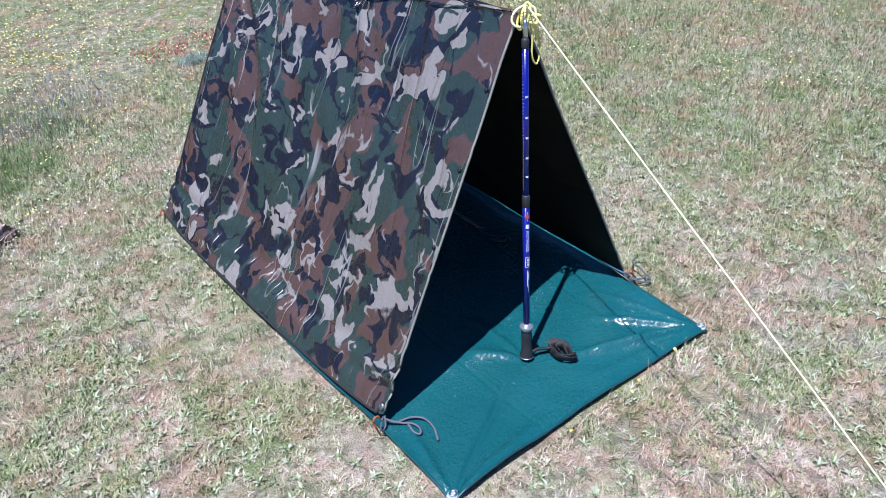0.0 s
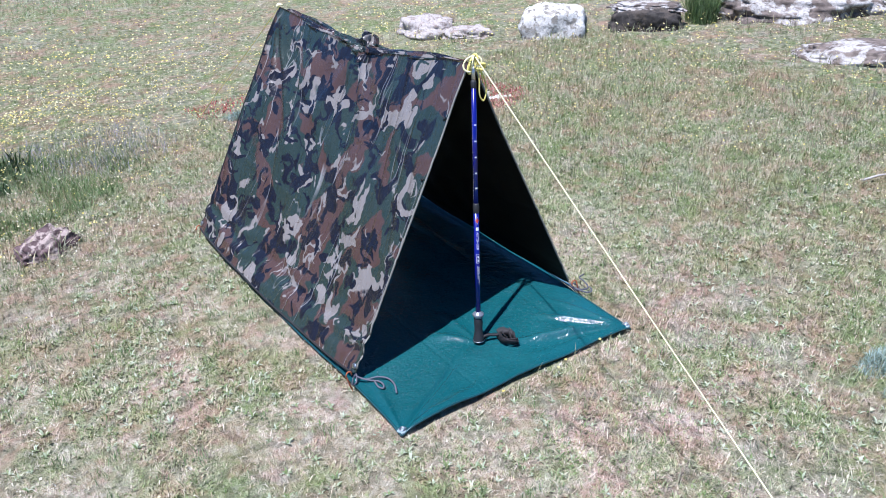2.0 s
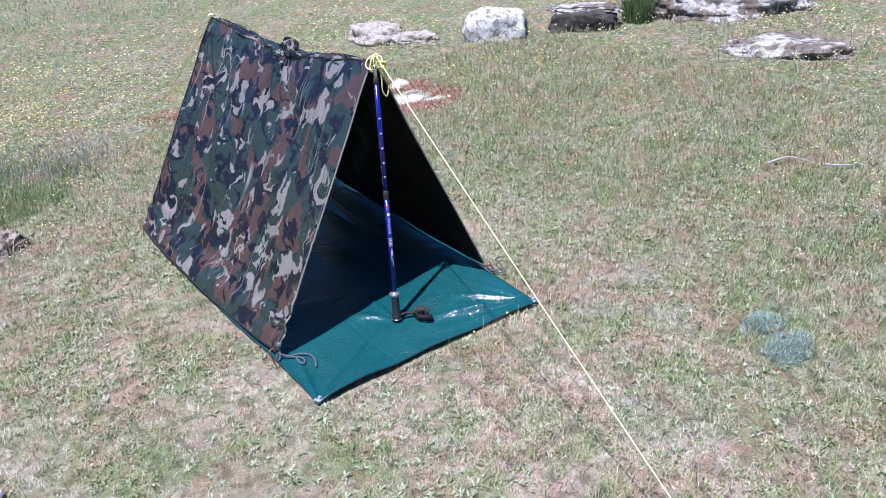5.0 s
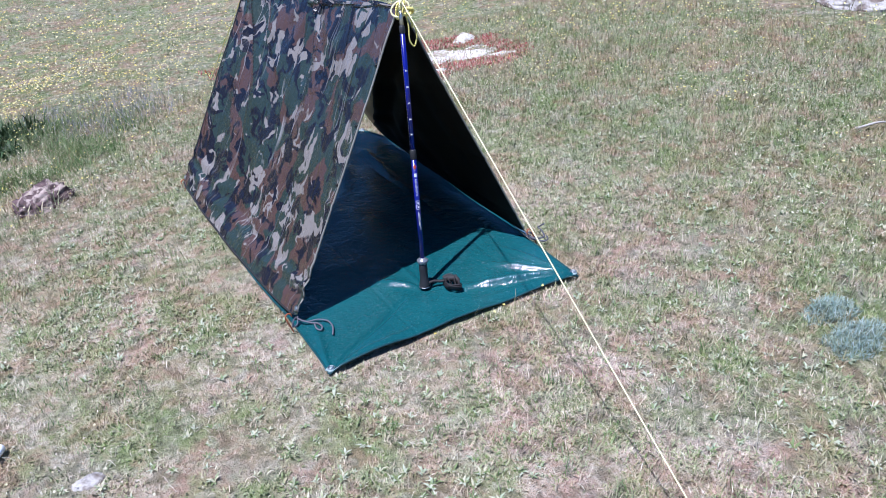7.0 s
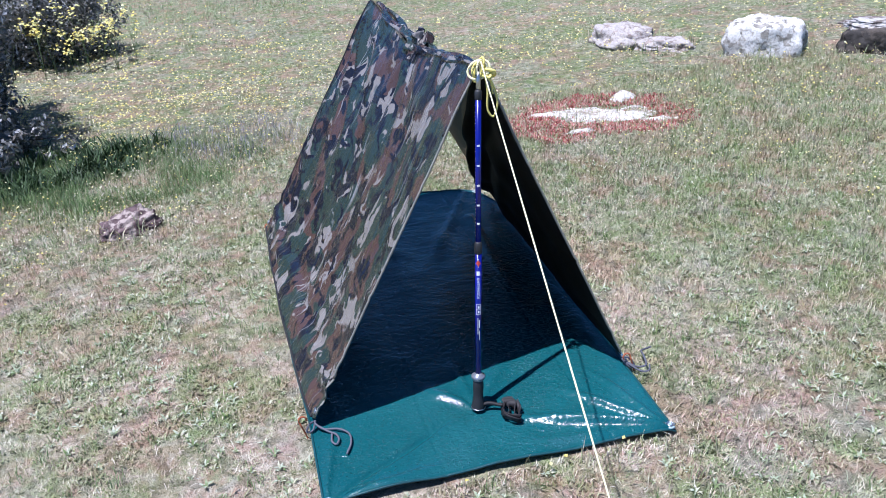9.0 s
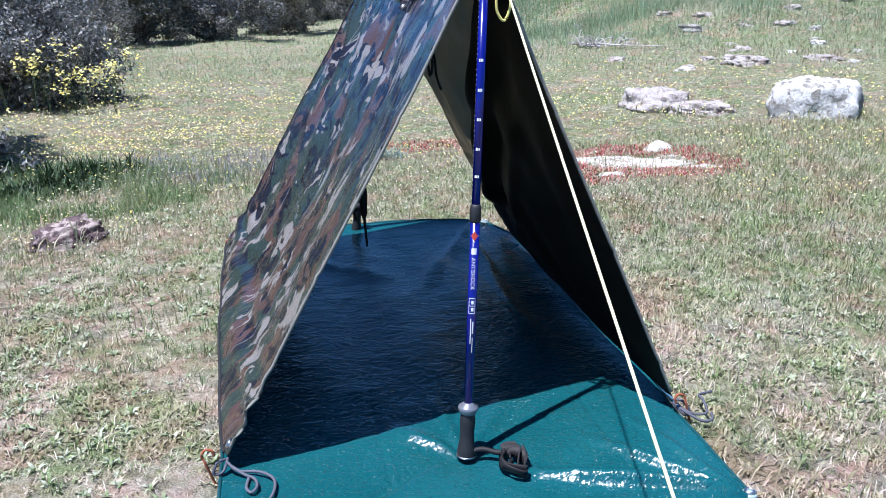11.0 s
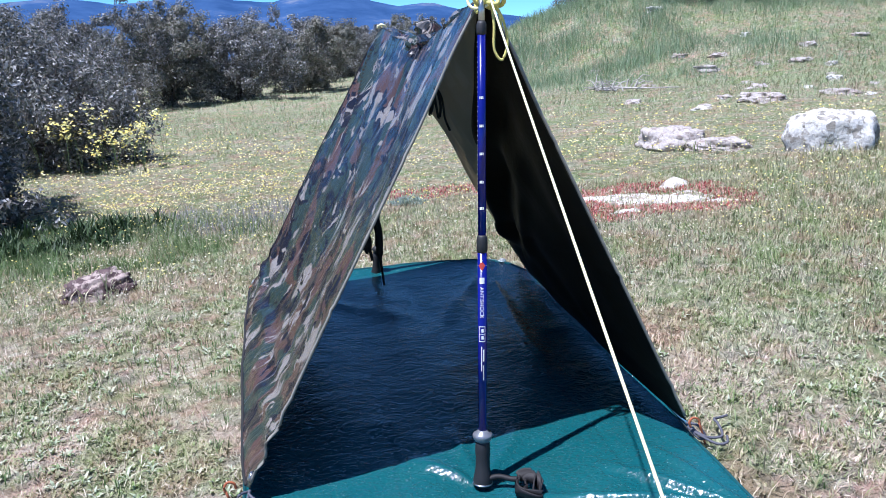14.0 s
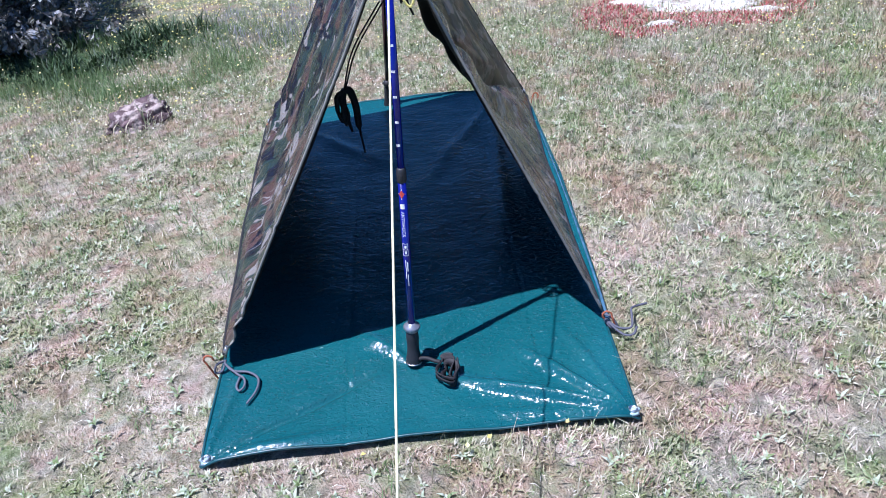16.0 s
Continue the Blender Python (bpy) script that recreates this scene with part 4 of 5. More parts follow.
guy = thing("guy_line", "pale yellow cord guy line running from the pole to the turf", "guy line")
v, f = tube(sagging(GUY_TOP, GUY_END, 0.006), 0.0019, 7)
piece("line", mesh_of("line", v, f, CORD_P), guy)
for kk, (r1, r2, tz) in enumerate(((0.030, 0.024, 0.2), (0.024, 0.028, 1.1), (0.021, 0.018, 2.0), (0.027, 0.02, 2.8))):
    t = np.linspace(0, 2 * np.pi, 40)
    e1 = np.array([math.cos(tz) * 0.8, -0.5, math.sin(tz) * 0.6])
    e2 = np.array([0.25, 0.1, 0.95])
    c = np.array([0.058, 0.105, 0.962])
    v, f = tube(c + r1 * np.cos(t)[:, None] * e1 + r2 * np.sin(t)[:, None] * e2, 0.0030, 7)
    piece("coil", mesh_of("coil", v, f, CORD_Y if kk % 2 else CORD_P), guy, "coiled yellow cord at the pole tip")
rope("tail_loop", [(0.078, 0.098, 0.95), (0.094, 0.094, 0.915), (0.100, 0.09, 0.875), (0.088, 0.088, 0.845), (0.074, 0.09, 0.865), (0.076, 0.094, 0.91), (0.072, 0.10, 0.95)], 0.0026, CORD_Y, guy, "loose yellow loop")
rope("tail", [(0.072, 0.10, 0.95), (0.086, 0.096, 0.93), (0.090, 0.095, 0.90)], 0.0026, CORD_Y, guy, n=20)
rope("hitch", [(0.068, 0.095, 0.965), (0.09, 0.085, 0.96), (0.095, 0.10, 0.945), (0.075, 0.115, 0.94), (0.062, 0.10, 0.95), (0.08, 0.085, 0.945), (0.088, 0.098, 0.962)], 0.0045, CORD_Y, guy, "bright yellow hitch", n=50)
peg(pose(GUY_END[0], GUY_END[1] - 0.005, float(height(GUY_END[0], GUY_END[1])), 18, 0, 90))
back_end = np.array([0.09, 3.18, float(height(0.09, 3.18))])
guy2 = thing("guy_line", "thin yellow rear guy line from the rear peak to the grass", "guy line")
v, f = tube(sagging(TAIL + np.array([0, 0, 0.004]), back_end, 0.004), 0.0018, 6)
piece("line", mesh_of("line", v, f, CORD_Y), guy2)
rope("knot", [TAIL + np.array(o) for o in ((-0.015, 0, 0.0), (0, 0.012, 0.012), (0.015, 0, 0.004), (0, -0.012, 0.010), (-0.014, 0.004, 0.006))], 0.004, CORD_P, guy2, n=30)
peg(pose(back_end[0], back_end[1], back_end[2], -18, 0, 90))

peg(pose(-0.487, 0.035, 0.012, 0, -16, 10))
peg(pose(0.505, 0.03, 0.012, 0, 16, 170))
peg(pose(-0.512, 1.43, -0.015, 0, -16, 200))
peg(pose(0.525, 1.46, -0.015, 0, 16, 330))
c1 = thing("corner_cord", "loose grey cord tied to the front corner of the tarp", "cord", None, "corner cords")
rope("loop", [(-0.462, 0.052, 0.045), (-0.478, 0.035, 0.05), (-0.485, 0.03, 0.03), (-0.468, 0.035, 0.03), (-0.458, 0.05, 0.05)], 0.0030, CORD_G, c1, n=30)
rope("tail", [(-0.462, 0.045, 0.045), (-0.44, 0.025, 0.034), (-0.40, 0.015, 0.032), (-0.375, -0.01, 0.030), (-0.375, -0.05, 0.030), (-0.392, -0.09, 0.030)], 0.0030, CORD_G, c1)
rope("tail", [(-0.462, 0.045, 0.042), (-0.43, 0.015, 0.032), (-0.41, -0.005, 0.032), (-0.405, -0.03, 0.032), (-0.415, -0.045, 0.031), (-0.424, -0.03, 0.032), (-0.42, 0.0, 0.033)], 0.0030, CORD_G, c1)
c2 = thing("corner_cord", "loose grey cord tied to the other front corner of the tarp", "cord", None, "corner cords")
rope("loop", [(0.472, 0.055, 0.055), (0.490, 0.038, 0.055), (0.505, 0.03, 0.03), (0.488, 0.03, 0.03), (0.472, 0.05, 0.05)], 0.0030, CORD_G, c2, n=30)
rope("tail", [(0.478, 0.045, 0.045), (0.505, 0.02, 0.034), (0.535, 0.015, 0.036), (0.545, 0.05, 0.045), (0.553, 0.08, 0.04), (0.575, 0.10, 0.03), (0.60, 0.105, 0.03)], 0.0030, CORD_G, c2)
rope("tail", [(0.478, 0.045, 0.042), (0.51, 0.0, 0.03), (0.535, -0.005, 0.03), (0.55, 0.02, 0.03)], 0.0030, CORD_G, c2, n=30)


# ---- stones ----
STONES = []


def stone(name, label, x, y, sx, sy, sz, turn, mat, seed, sink=0.25, sub=5, category="rock", rough=0.34, boxy=0.0):
    bm = bmesh.new()
    bmesh.ops.create_icosphere(bm, subdivisions=sub, radius=1)
    off = Vector((seed * 3.7, seed * 1.3, seed * 2.1))
    g = random.Random(seed)
    cuts = []
    for i in range(16):
        v = Vector((g.gauss(0, 1), g.gauss(0, 1), g.gauss(0, 1))).normalized()
        cuts.append((v, g.uniform(0.72, 1.0)))
    cuts += [(Vector((0, 0, 1)), 0.8), (Vector((1, 0.1, 0.1)).normalized(), 0.85), (Vector((-1, 0.1, 0.2)).normalized(), 0.88)]
    for vv in bm.verts:
        p = vv.co.normalized()
        d = min(min(c / max(p.dot(v), 0.05) for v, c in cuts), 1.25)
        if boxy:
            cube = (abs(p.x) ** 6 + abs(p.y) ** 6 + abs(p.z) ** 6) ** (-1 / 6)
            d = d * (1 - boxy) + min(cube, 1.35) * boxy * 0.94
        d *= 1 + rough * (0.5 * noise.noise(p * 1.6 + off) + 0.32 * noise.noise(p * 3.7 + off) + 0.16 * noise.noise(p * 8 + off) + 0.09 * noise.noise(p * 17 + off))
        q = p * d
        low = (q.z * 0.9 + 0.06) * sz * (1.8 - 2 * sink) if sink > 0 else (q.z + 1 - 2 * sink) * sz
        if sink > 0 and q.z < 0:
            wide = 1 / max(math.hypot(p.x, p.y), 0.55)
            q.x, q.y, low = q.x * wide, q.y * wide, low * 1.6
        vv.co = (q.x * sx, q.y * sy, low)
    z = float(height(x, y))
    ob = part(name, bm, mat, None)
    ob.matrix_world = pose(x, y, z - 0.01, 0, 0, turn)
    STONES.append((x, y, max(sx, sy) * 0.8))
    return tagged(ob, label, category)


stone("boulder", "blocky white granite boulder in the grass", 3.06, 3.05, 0.27, 0.17, 0.185, -50, GRANITE, 1, 0.2, rough=0.24, boxy=0.9)
stone("boulder", "low rounded pinkish white granite boulder", 2.47, 4.06, 0.31, 0.20, 0.135, -62, STONE_ROSE, 2, rough=0.45)
stone("boulder", "low pale granite boulder beside another", 2.62, 3.68, 0.27, 0.15, 0.072, -48, STONE_ROSE, 3, rough=0.5)
slab_rock = stone("boulder", "granite block with a dark face under a pale ledge", 3.72, 2.66, 0.30, 0.19, 0.155, -46, GRANITE_DARK, 4, 0.25, rough=0.3, boxy=0.7)
ledge = stone("ledge", "pale overhanging granite ledge", 3.77, 2.71, 0.27, 0.13, 0.022, -46, GRANITE_LICHEN, 44, 0.25, rough=0.4, boxy=0.5)
ledge.parent = slab_rock
ledge.matrix_parent_inverse = slab_rock.matrix_world.inverted()
ledge.location.z += 0.175
del ledge["category"]
stone("boulder", "long lichened granite outcrop", 4.92, 2.02, 0.74, 0.34, 0.165, -44, GRANITE_LICHEN, 5, 0.3, rough=0.45, boxy=0.4)
stone("boulder", "granite outcrop beyond the grass tuft", 5.30, 3.30, 0.52, 0.28, 0.14, -40, GRANITE_LICHEN, 46, 0.3, rough=0.45, boxy=0.4)
stone("boulder", "flat granite outcrop with dark lichen patches", 4.00, 0.92, 0.53, 0.25, 0.100, -66, GRANITE_LICHEN, 6, 0.3)
stone("stone", "weathered pinkish stone with a pale broken face", -1.10, 1.72, 0.155, 0.10, 0.082, 24, STONE_PINK, 7, 0.25, category="stone", rough=0.6)
stone("stone", "small half-buried grey stone", -1.19, -0.285, 0.05, 0.035, 0.025, 20, GRANITE_LICHEN, 8, 0.35, 3, "stone")


def bedrock(label, cx, cy, a, b, turn, lift, seed):
    """A flat bleached hump of rock with a ragged outline, just clear of the soil."""
    na, nr = 72, 16
    t, f = np.meshgrid(np.linspace(0, 2 * np.pi, na, endpoint=False), np.linspace(0, 1, nr))
    ragged = 0.62 + 0.75 * vnoise(np.cos(t) * 3 + 9, np.sin(t) * 3 + 9, 1.0, seed) * (0.6 + 0.8 * vnoise(np.cos(t) * 9, np.sin(t) * 9, 1.0, seed + 1))
    u, w = a * f * np.cos(t) * ragged, b * f * np.sin(t) * ragged
    c, d = math.cos(radians(turn)), math.sin(radians(turn))
    x, y = cx + u * c - w * d, cy + u * d + w * c
    z = height(x, y) - 0.006 + lift * (1 - f ** 3) * (0.5 + vnoise(x, y, 14, seed)) + 0.008 * (vnoise(x, y, 45, seed) - 0.5)
    i, j = np.arange(nr - 1)[:, None] * na, np.arange(na)[None]
    k = (j + 1) % na
    q = np.stack([i + j, i + na + j, i + na + k, i + k], -1).reshape(-1, 4)
    return tagged(piece("bedrock", mesh_of("bedrock", np.stack([x, y, z], -1).reshape(-1, 3), q, BEDROCK)), label, "bedrock")


ROCK_BARE = [(1.52, 2.37, 0.36, 0.20, -21), (1.745, 2.145, 0.13, 0.045, -20), (1.755, 2.60, 0.085, 0.075, 10), (1.20, 2.50, 0.12, 0.04, -15), (1.26, 2.13, 0.10, 0.03, -12)]
for i, (x, y, a, b, turn) in enumerate(ROCK_BARE):
    bedrock("bleached bedrock with grey stains among red stonecrop", x, y, a, b, turn, 0.045 if i == 2 else 0.020, 70 + i)
stone("boulder", "pinkish granite boulder on the foot of the knoll", 4.46, 5.98, 0.25, 0.18, 0.085, -50, STONE_ROSE, 12, 0.35, rough=0.6)
stone("boulder", "pale granite boulder on the grassy knoll", 6.26, 7.26, 0.15, 0.10, 0.06, 50, GRANITE, 13)
stone("boulder", "low pale granite boulder on the grassy knoll", 5.25, 5.85, 0.22, 0.12, 0.05, -48, STONE_ROSE, 14)
for i, (x, y, s) in enumerate(((5.5, 6.7, 0.08), (6.0, 6.3, 0.09), (5.9, 8.6, 0.12), (4.6, 8.9, 0.14), (6.69, 13.14, 0.20), (6.6, 9.4, 0.15), (6.1, 11.0, 0.16), (4.9, 11.6, 0.16), (7.4, 11.1, 0.14), (3.7, 7.4, 0.13), (4.0, 6.3, 0.10), (8.4, 9.6, 0.15), (7.2, 8.6, 0.12), (5.39, 7.47, 0.20), (5.15, 7.3, 0.12), (6.53, 7.7, 0.10), (5.42, 5.62, 0.08), (4.35, 6.5, 0.11), (5.97, 9.8, 0.22), (6.5, 10.4, 0.18), (3.85, 6.1, 0.12), (7.0, 9.1, 0.2), (7.6, 9.7, 0.16))):
    stone("stone", "pale stone showing in the grassy knoll", x, y, s * 0.9, s * 0.7, s * 0.42, i * 47, STONE_ROSE if i % 4 else GRANITE, 20 + i, 0.42, 4, "stone", 0.6)


# ---- plants ----
TUFT = (4.16, 2.46)
def blades(name, label, xy, length, width, lean, mat, category="grass", base_z=None, kind="stuff", az=None, fine=False):
    """Tapered, bent blades standing on the ground, each of five points; fine ones are single slivers."""
    rng = np.random.default_rng(len(xy))
    n = len(xy)
    az = rng.uniform(0, 2 * np.pi, n) if az is None else az
    d = np.stack([np.cos(az), np.sin(az), 0 * az], -1)
    s = np.stack([-np.sin(az), np.cos(az), 0 * az], -1)
    base = np.column_stack([xy, (height(xy[:, 0], xy[:, 1]) if base_z is None else base_z) - 0.002])
    up = np.array([0, 0, 1.0])
    l1, l2 = lean * 0.6, lean * 1.25
    mid = base + (length * 0.5)[:, None] * (np.sin(l1)[:, None] * d + np.cos(l1)[:, None] * up)
    tip = mid + (length * 0.5)[:, None] * (np.sin(l2)[:, None] * d + np.cos(l2)[:, None] * up)
    tip[:, 2] = np.maximum(tip[:, 2], base[:, 2] + 0.003)
    w = (width / 2)[:, None] * s
    v = np.stack([base - w * 0.6, base + w * 0.6, mid - w, mid + w, tip], 1).reshape(-1, 3)
    if fine:
        v = np.stack([base - w * 0.8, base + w * 0.8, tip], 1).reshape(-1, 3)
        f = np.arange(3 * n).reshape(-1, 3)
        return tagged(piece(name, mesh_of(name, v, f, mat, smooth=False)), label, category, "", kind), tip
    o = np.arange(n)[:, None] * 5
    f = np.concatenate([o + np.array([[0, 1, 3]]), o + np.array([[0, 3, 2]]), o + np.array([[2, 3, 4]])], 1).reshape(-1, 3)
    return tagged(piece(name, mesh_of(name, v, f, mat, smooth=False)), label, category, "", kind), tip


def clear_of(xy, margin=0.0, stones=True):
    l, r = sheet_edges(xy[:, 1])
    inside = (xy[:, 0] > l - margin) & (xy[:, 0] < r + margin) & (xy[:, 1] > SHEET_Y0 - margin) & (xy[:, 1] < SHEET_Y1 + 0.01)
    ok = ~inside
    if stones:
        for x, y, rr in STONES:
            ok &= np.hypot(xy[:, 0] - x, xy[:, 1] - y) > rr * 0.75
    return xy[ok]


rng = np.random.default_rng(7)


def scatter(n, x0, x1, y0, y1, density=None):
    p = np.column_stack([rng.uniform(x0, x1, n), rng.uniform(y0, y1, n)])
    if density is not None:
        p = p[rng.uniform(0, 1, n) < density(p[:, 0], p[:, 1])]
    return p


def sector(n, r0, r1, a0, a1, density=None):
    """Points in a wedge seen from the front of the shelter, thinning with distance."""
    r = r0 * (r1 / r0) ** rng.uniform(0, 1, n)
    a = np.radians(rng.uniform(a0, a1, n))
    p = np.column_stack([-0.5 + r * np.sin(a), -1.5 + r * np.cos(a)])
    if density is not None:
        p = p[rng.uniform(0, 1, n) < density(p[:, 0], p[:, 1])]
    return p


def worn(x, y):
    """How bare the turf is: trodden and dry round the shelter."""
    d = np.hypot((x + 0.8) * 0.9, (y + 0.4) * 0.65)
    return np.clip(1.25 - d * 0.55, 0, 1)


def oval(x, y, cx, cy, a, b, turn):
    c, d = math.cos(radians(turn)), math.sin(radians(turn))
    return np.hypot(((x - cx) * c + (y - cy) * d) / a, ((y - cy) * c - (x - cx) * d) / b)


def crop_field(x, y):
    r = np.minimum(oval(x, y, 1.52, 2.38, 0.50, 0.38, -18), oval(x, y, 1.16, 2.32, 0.28, 0.30, -10)) + 0.45 * (vnoise(x, y, 7, 41) - 0.5)
    thin = np.clip(1.1 - oval(x, y, 0.42, 3.25, 0.42, 0.20, 0), 0, 0.4)
    return np.maximum(np.clip((1.05 - r) * 5, 0, 1) * np.where(vnoise(x, y, 16, 42) > 0.2, 1, 0.3), thin * vnoise(x, y, 8, 43))


p = clear_of(scatter(1150000, -2.5, 3.4, -1.9, 3.0, lambda x, y: np.clip((vnoise(x, y, 17, 31) * 0.5 + vnoise(x, y, 4.1, 32) * 0.5 - 0.33) * 3.6 - 0.30 * worn(x, y) * vnoise(x, y, 4, 30), 0.08 + 0.44 * (1 - worn(x, y)), 1) * np.clip(0.30 + 5 * (vnoise(x, y, 44, 52) * 0.6 + vnoise(x, y, 90, 53) * 0.4 - 0.42), 0.12, 1.2) * (1 - crop_field(x, y))))
n = len(p)
bald = rng.uniform(0, 1, n) < worn(p[:, 0], p[:, 1]) * 1.3 + 0.1
for some, mat, label in ((bald, TURF, "short trodden dry grass and herbs"), (~bald, MEADOW, "short green and rusty meadow growth")):
    m = int(some.sum())
    blades("short_grass", label, p[some], rng.uniform(0.007, 0.024, m) * (1 + 0.6 * (1 - worn(p[some, 0], p[some, 1]))), rng.uniform(0.0025, 0.0066, m), rng.uniform(0.5, 1.5, m), mat, fine=True)
p = clear_of(scatter(10000, -2.3, 3.0, -1.8, 2.6, lambda x, y: np.clip(vnoise(x, y, 3, 33) * 1.7 - 0.45, 0, 1)))
k = 7
c = np.repeat(p, k, 0)
az = np.tile(np.arange(k) * 2 * np.pi / k, len(p)) + np.repeat(rng.uniform(0, 6, len(p)), k) + rng.normal(0, 0.3, len(c))
size = np.repeat(rng.uniform(0.6, 1.5, len(p)), k)
blades("herb_rosettes", "low grey-green leaf rosettes in the turf", c + rng.normal(0, 0.002, c.shape), 0.020 * size * rng.uniform(0.6, 1.2, len(c)), 0.0050 * size, rng.uniform(0.8, 1.35, len(c)), ROSETTE, "herbs", None, "stuff", az)
p = clear_of(scatter(15000, -2.4, 2.9, -1.8, 2.6, lambda x, y: np.clip((0.55 * vnoise(x, y, 5.2, 61) + 0.45 * vnoise(x, y, 13, 62) - 0.42) * 4.5, 0.03, 1)))
c = clear_of(np.repeat(p, 13, 0) + rng.normal(0, 0.017, (len(p) * 13, 2)))
n = len(c)
blades("leaf_clumps", "flattened clumps of pale green grass leaves", c, rng.uniform(0.008, 0.026, n), rng.uniform(0.0035, 0.0072, n), rng.uniform(0.4, 1.40, n), CLUMP)
p = clear_of(scatter(140000, -2.4, 3.4, -1.9, 3.0, lambda x, y: (1 - worn(x, y)) * np.clip(0.1 + 1.6 * (0.6 * vnoise(x, y, 2, 34) + 0.4 * vnoise(x, y, 9, 63) - 0.2), 0, 1)))
n = len(p)
blades("tuft_grass", "scattered taller grass blades", p, rng.uniform(0.02, 0.075, n), rng.uniform(0.0018, 0.0036, n), rng.uniform(0.2, 1.2, n), MEADOW)
p = clear_of(scatter(24000, -2.4, 3.0, -1.9, 2.7, lambda x, y: 0.25 + 0.75 * vnoise(x, y, 6, 45)))
n = len(p)
blades("straw_litter", "pale dead straw lying on the soil", p, rng.uniform(0.010, 0.045, n), rng.uniform(0.0009, 0.0022, n), rng.uniform(1.35, 1.55, n), STRAW, "straw", height(p[:, 0], p[:, 1]) + rng.uniform(0.002, 0.012, n))
p = clear_of(scatter(2600, -2.3, 3.0, -1.8, 2.6, lambda x, y: np.clip(vnoise(x, y, 2.2, 47) * 2 - 0.8, 0, 1)))
c = np.repeat(p, 12, 0) + rng.normal(0, 0.012, (len(p) * 12, 2))
c = clear_of(c)
n = len(c)
blades("green_tufts", "small tufts of fresh green grass", c, rng.uniform(0.015, 0.045, n), rng.uniform(0.0014, 0.003, n), rng.uniform(0.1, 1.1, n), LUSH)
# grass at the edge of the sheet, leaning over its hem
t = rng.uniform(-0.46, 0.47, 900)
p = np.column_stack([t, -0.266 - rng.uniform(0, 1, 900) ** 2 * 0.06])
blades("edge_grass", "grass along the hem of the groundsheet", p, rng.uniform(0.008, 0.03, 900), rng.uniform(0.002, 0.004, 900), rng.uniform(0.2, 1.3, 900), TURF)

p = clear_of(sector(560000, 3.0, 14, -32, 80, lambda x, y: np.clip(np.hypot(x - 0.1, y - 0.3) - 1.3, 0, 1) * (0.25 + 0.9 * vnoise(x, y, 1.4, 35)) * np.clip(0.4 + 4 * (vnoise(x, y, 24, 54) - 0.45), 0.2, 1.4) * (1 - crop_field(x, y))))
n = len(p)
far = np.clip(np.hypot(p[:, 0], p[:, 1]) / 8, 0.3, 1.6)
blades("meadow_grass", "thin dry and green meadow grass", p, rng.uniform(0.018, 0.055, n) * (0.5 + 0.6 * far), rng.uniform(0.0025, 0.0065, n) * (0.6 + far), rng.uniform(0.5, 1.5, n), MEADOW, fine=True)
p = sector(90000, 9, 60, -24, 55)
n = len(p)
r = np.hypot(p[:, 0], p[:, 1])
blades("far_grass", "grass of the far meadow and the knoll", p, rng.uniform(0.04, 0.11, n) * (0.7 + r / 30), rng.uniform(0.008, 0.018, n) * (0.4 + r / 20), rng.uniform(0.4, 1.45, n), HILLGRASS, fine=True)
p = scatter(260000, 2.5, 13, 4.5, 19, lambda x, y: np.clip(knoll(x, y, 7, 15, 8, 1) + knoll(x, y, 10.5, 9, 7.5, 1), 0, 1) * (0.3 + vnoise(x, y, 0.8, 36)))
n = len(p)
blades("knoll_grass", "long green grass on the knoll", p, rng.uniform(0.03, 0.10, n) * (0.6 + 0.8 * vnoise(p[:, 0], p[:, 1], 0.9, 48)), rng.uniform(0.006, 0.015, n), rng.uniform(0.6, 1.5, n), HILLGRASS, fine=True)
p = scatter(170000, 2.8, 13, 7.0, 16.5, lambda x, y: np.clip(knoll(x, y, 6.2, 13.6, 5.2, 1) * 1.6 + knoll(x, y, 10.2, 11.0, 4.5, 1) * 0.8, 0, 1) * np.clip(2.0 * vnoise(x, y, 1.3, 82) - 0.25, 0, 1))
n = len(p)
blades("feather_grass", "tall feathery green grass swaying on the knoll", p, rng.uniform(0.06, 0.26, n) * (0.4 + vnoise(p[:, 0], p[:, 1], 1.3, 82)), rng.uniform(0.006, 0.012, n), rng.uniform(0.1, 0.9, n), FEATHER, fine=True)
# taller blades gathered round the feet of the rocks
ring = []
for x, y, rr in STONES:
    if rr > 0.1 and not (0.8 < x < 2.1 and 1.8 < y < 2.9):
        m = int(700 * rr)
        a, d = rng.uniform(0, 2 * np.pi, m), rr * rng.uniform(0.55, 1.35, m)
        ring.append(np.column_stack([x + d * np.cos(a), y + d * np.sin(a)]))
ring = np.concatenate(ring)
n = len(ring)
blades("rock_grass", "longer grass round the feet of the rocks", ring, rng.uniform(0.04, 0.13, n), rng.uniform(0.003, 0.007, n), rng.uniform(0.1, 1.1, n), MEADOW)
a, d = rng.uniform(0, 2 * np.pi, 900), np.sqrt(rng.uniform(0, 1, 900)) * 0.13
tuft = np.column_stack([TUFT[0] + d * np.cos(a), TUFT[1] + d * np.sin(a)])
ob, _ = blades("grass_tuft", "tall dark green grass tuft between the granite rocks", tuft, rng.uniform(0.15, 0.34, 900), rng.uniform(0.004, 0.008, 900), rng.uniform(0.05, 0.6, 900), LUSH, "grass tuft", None, "")
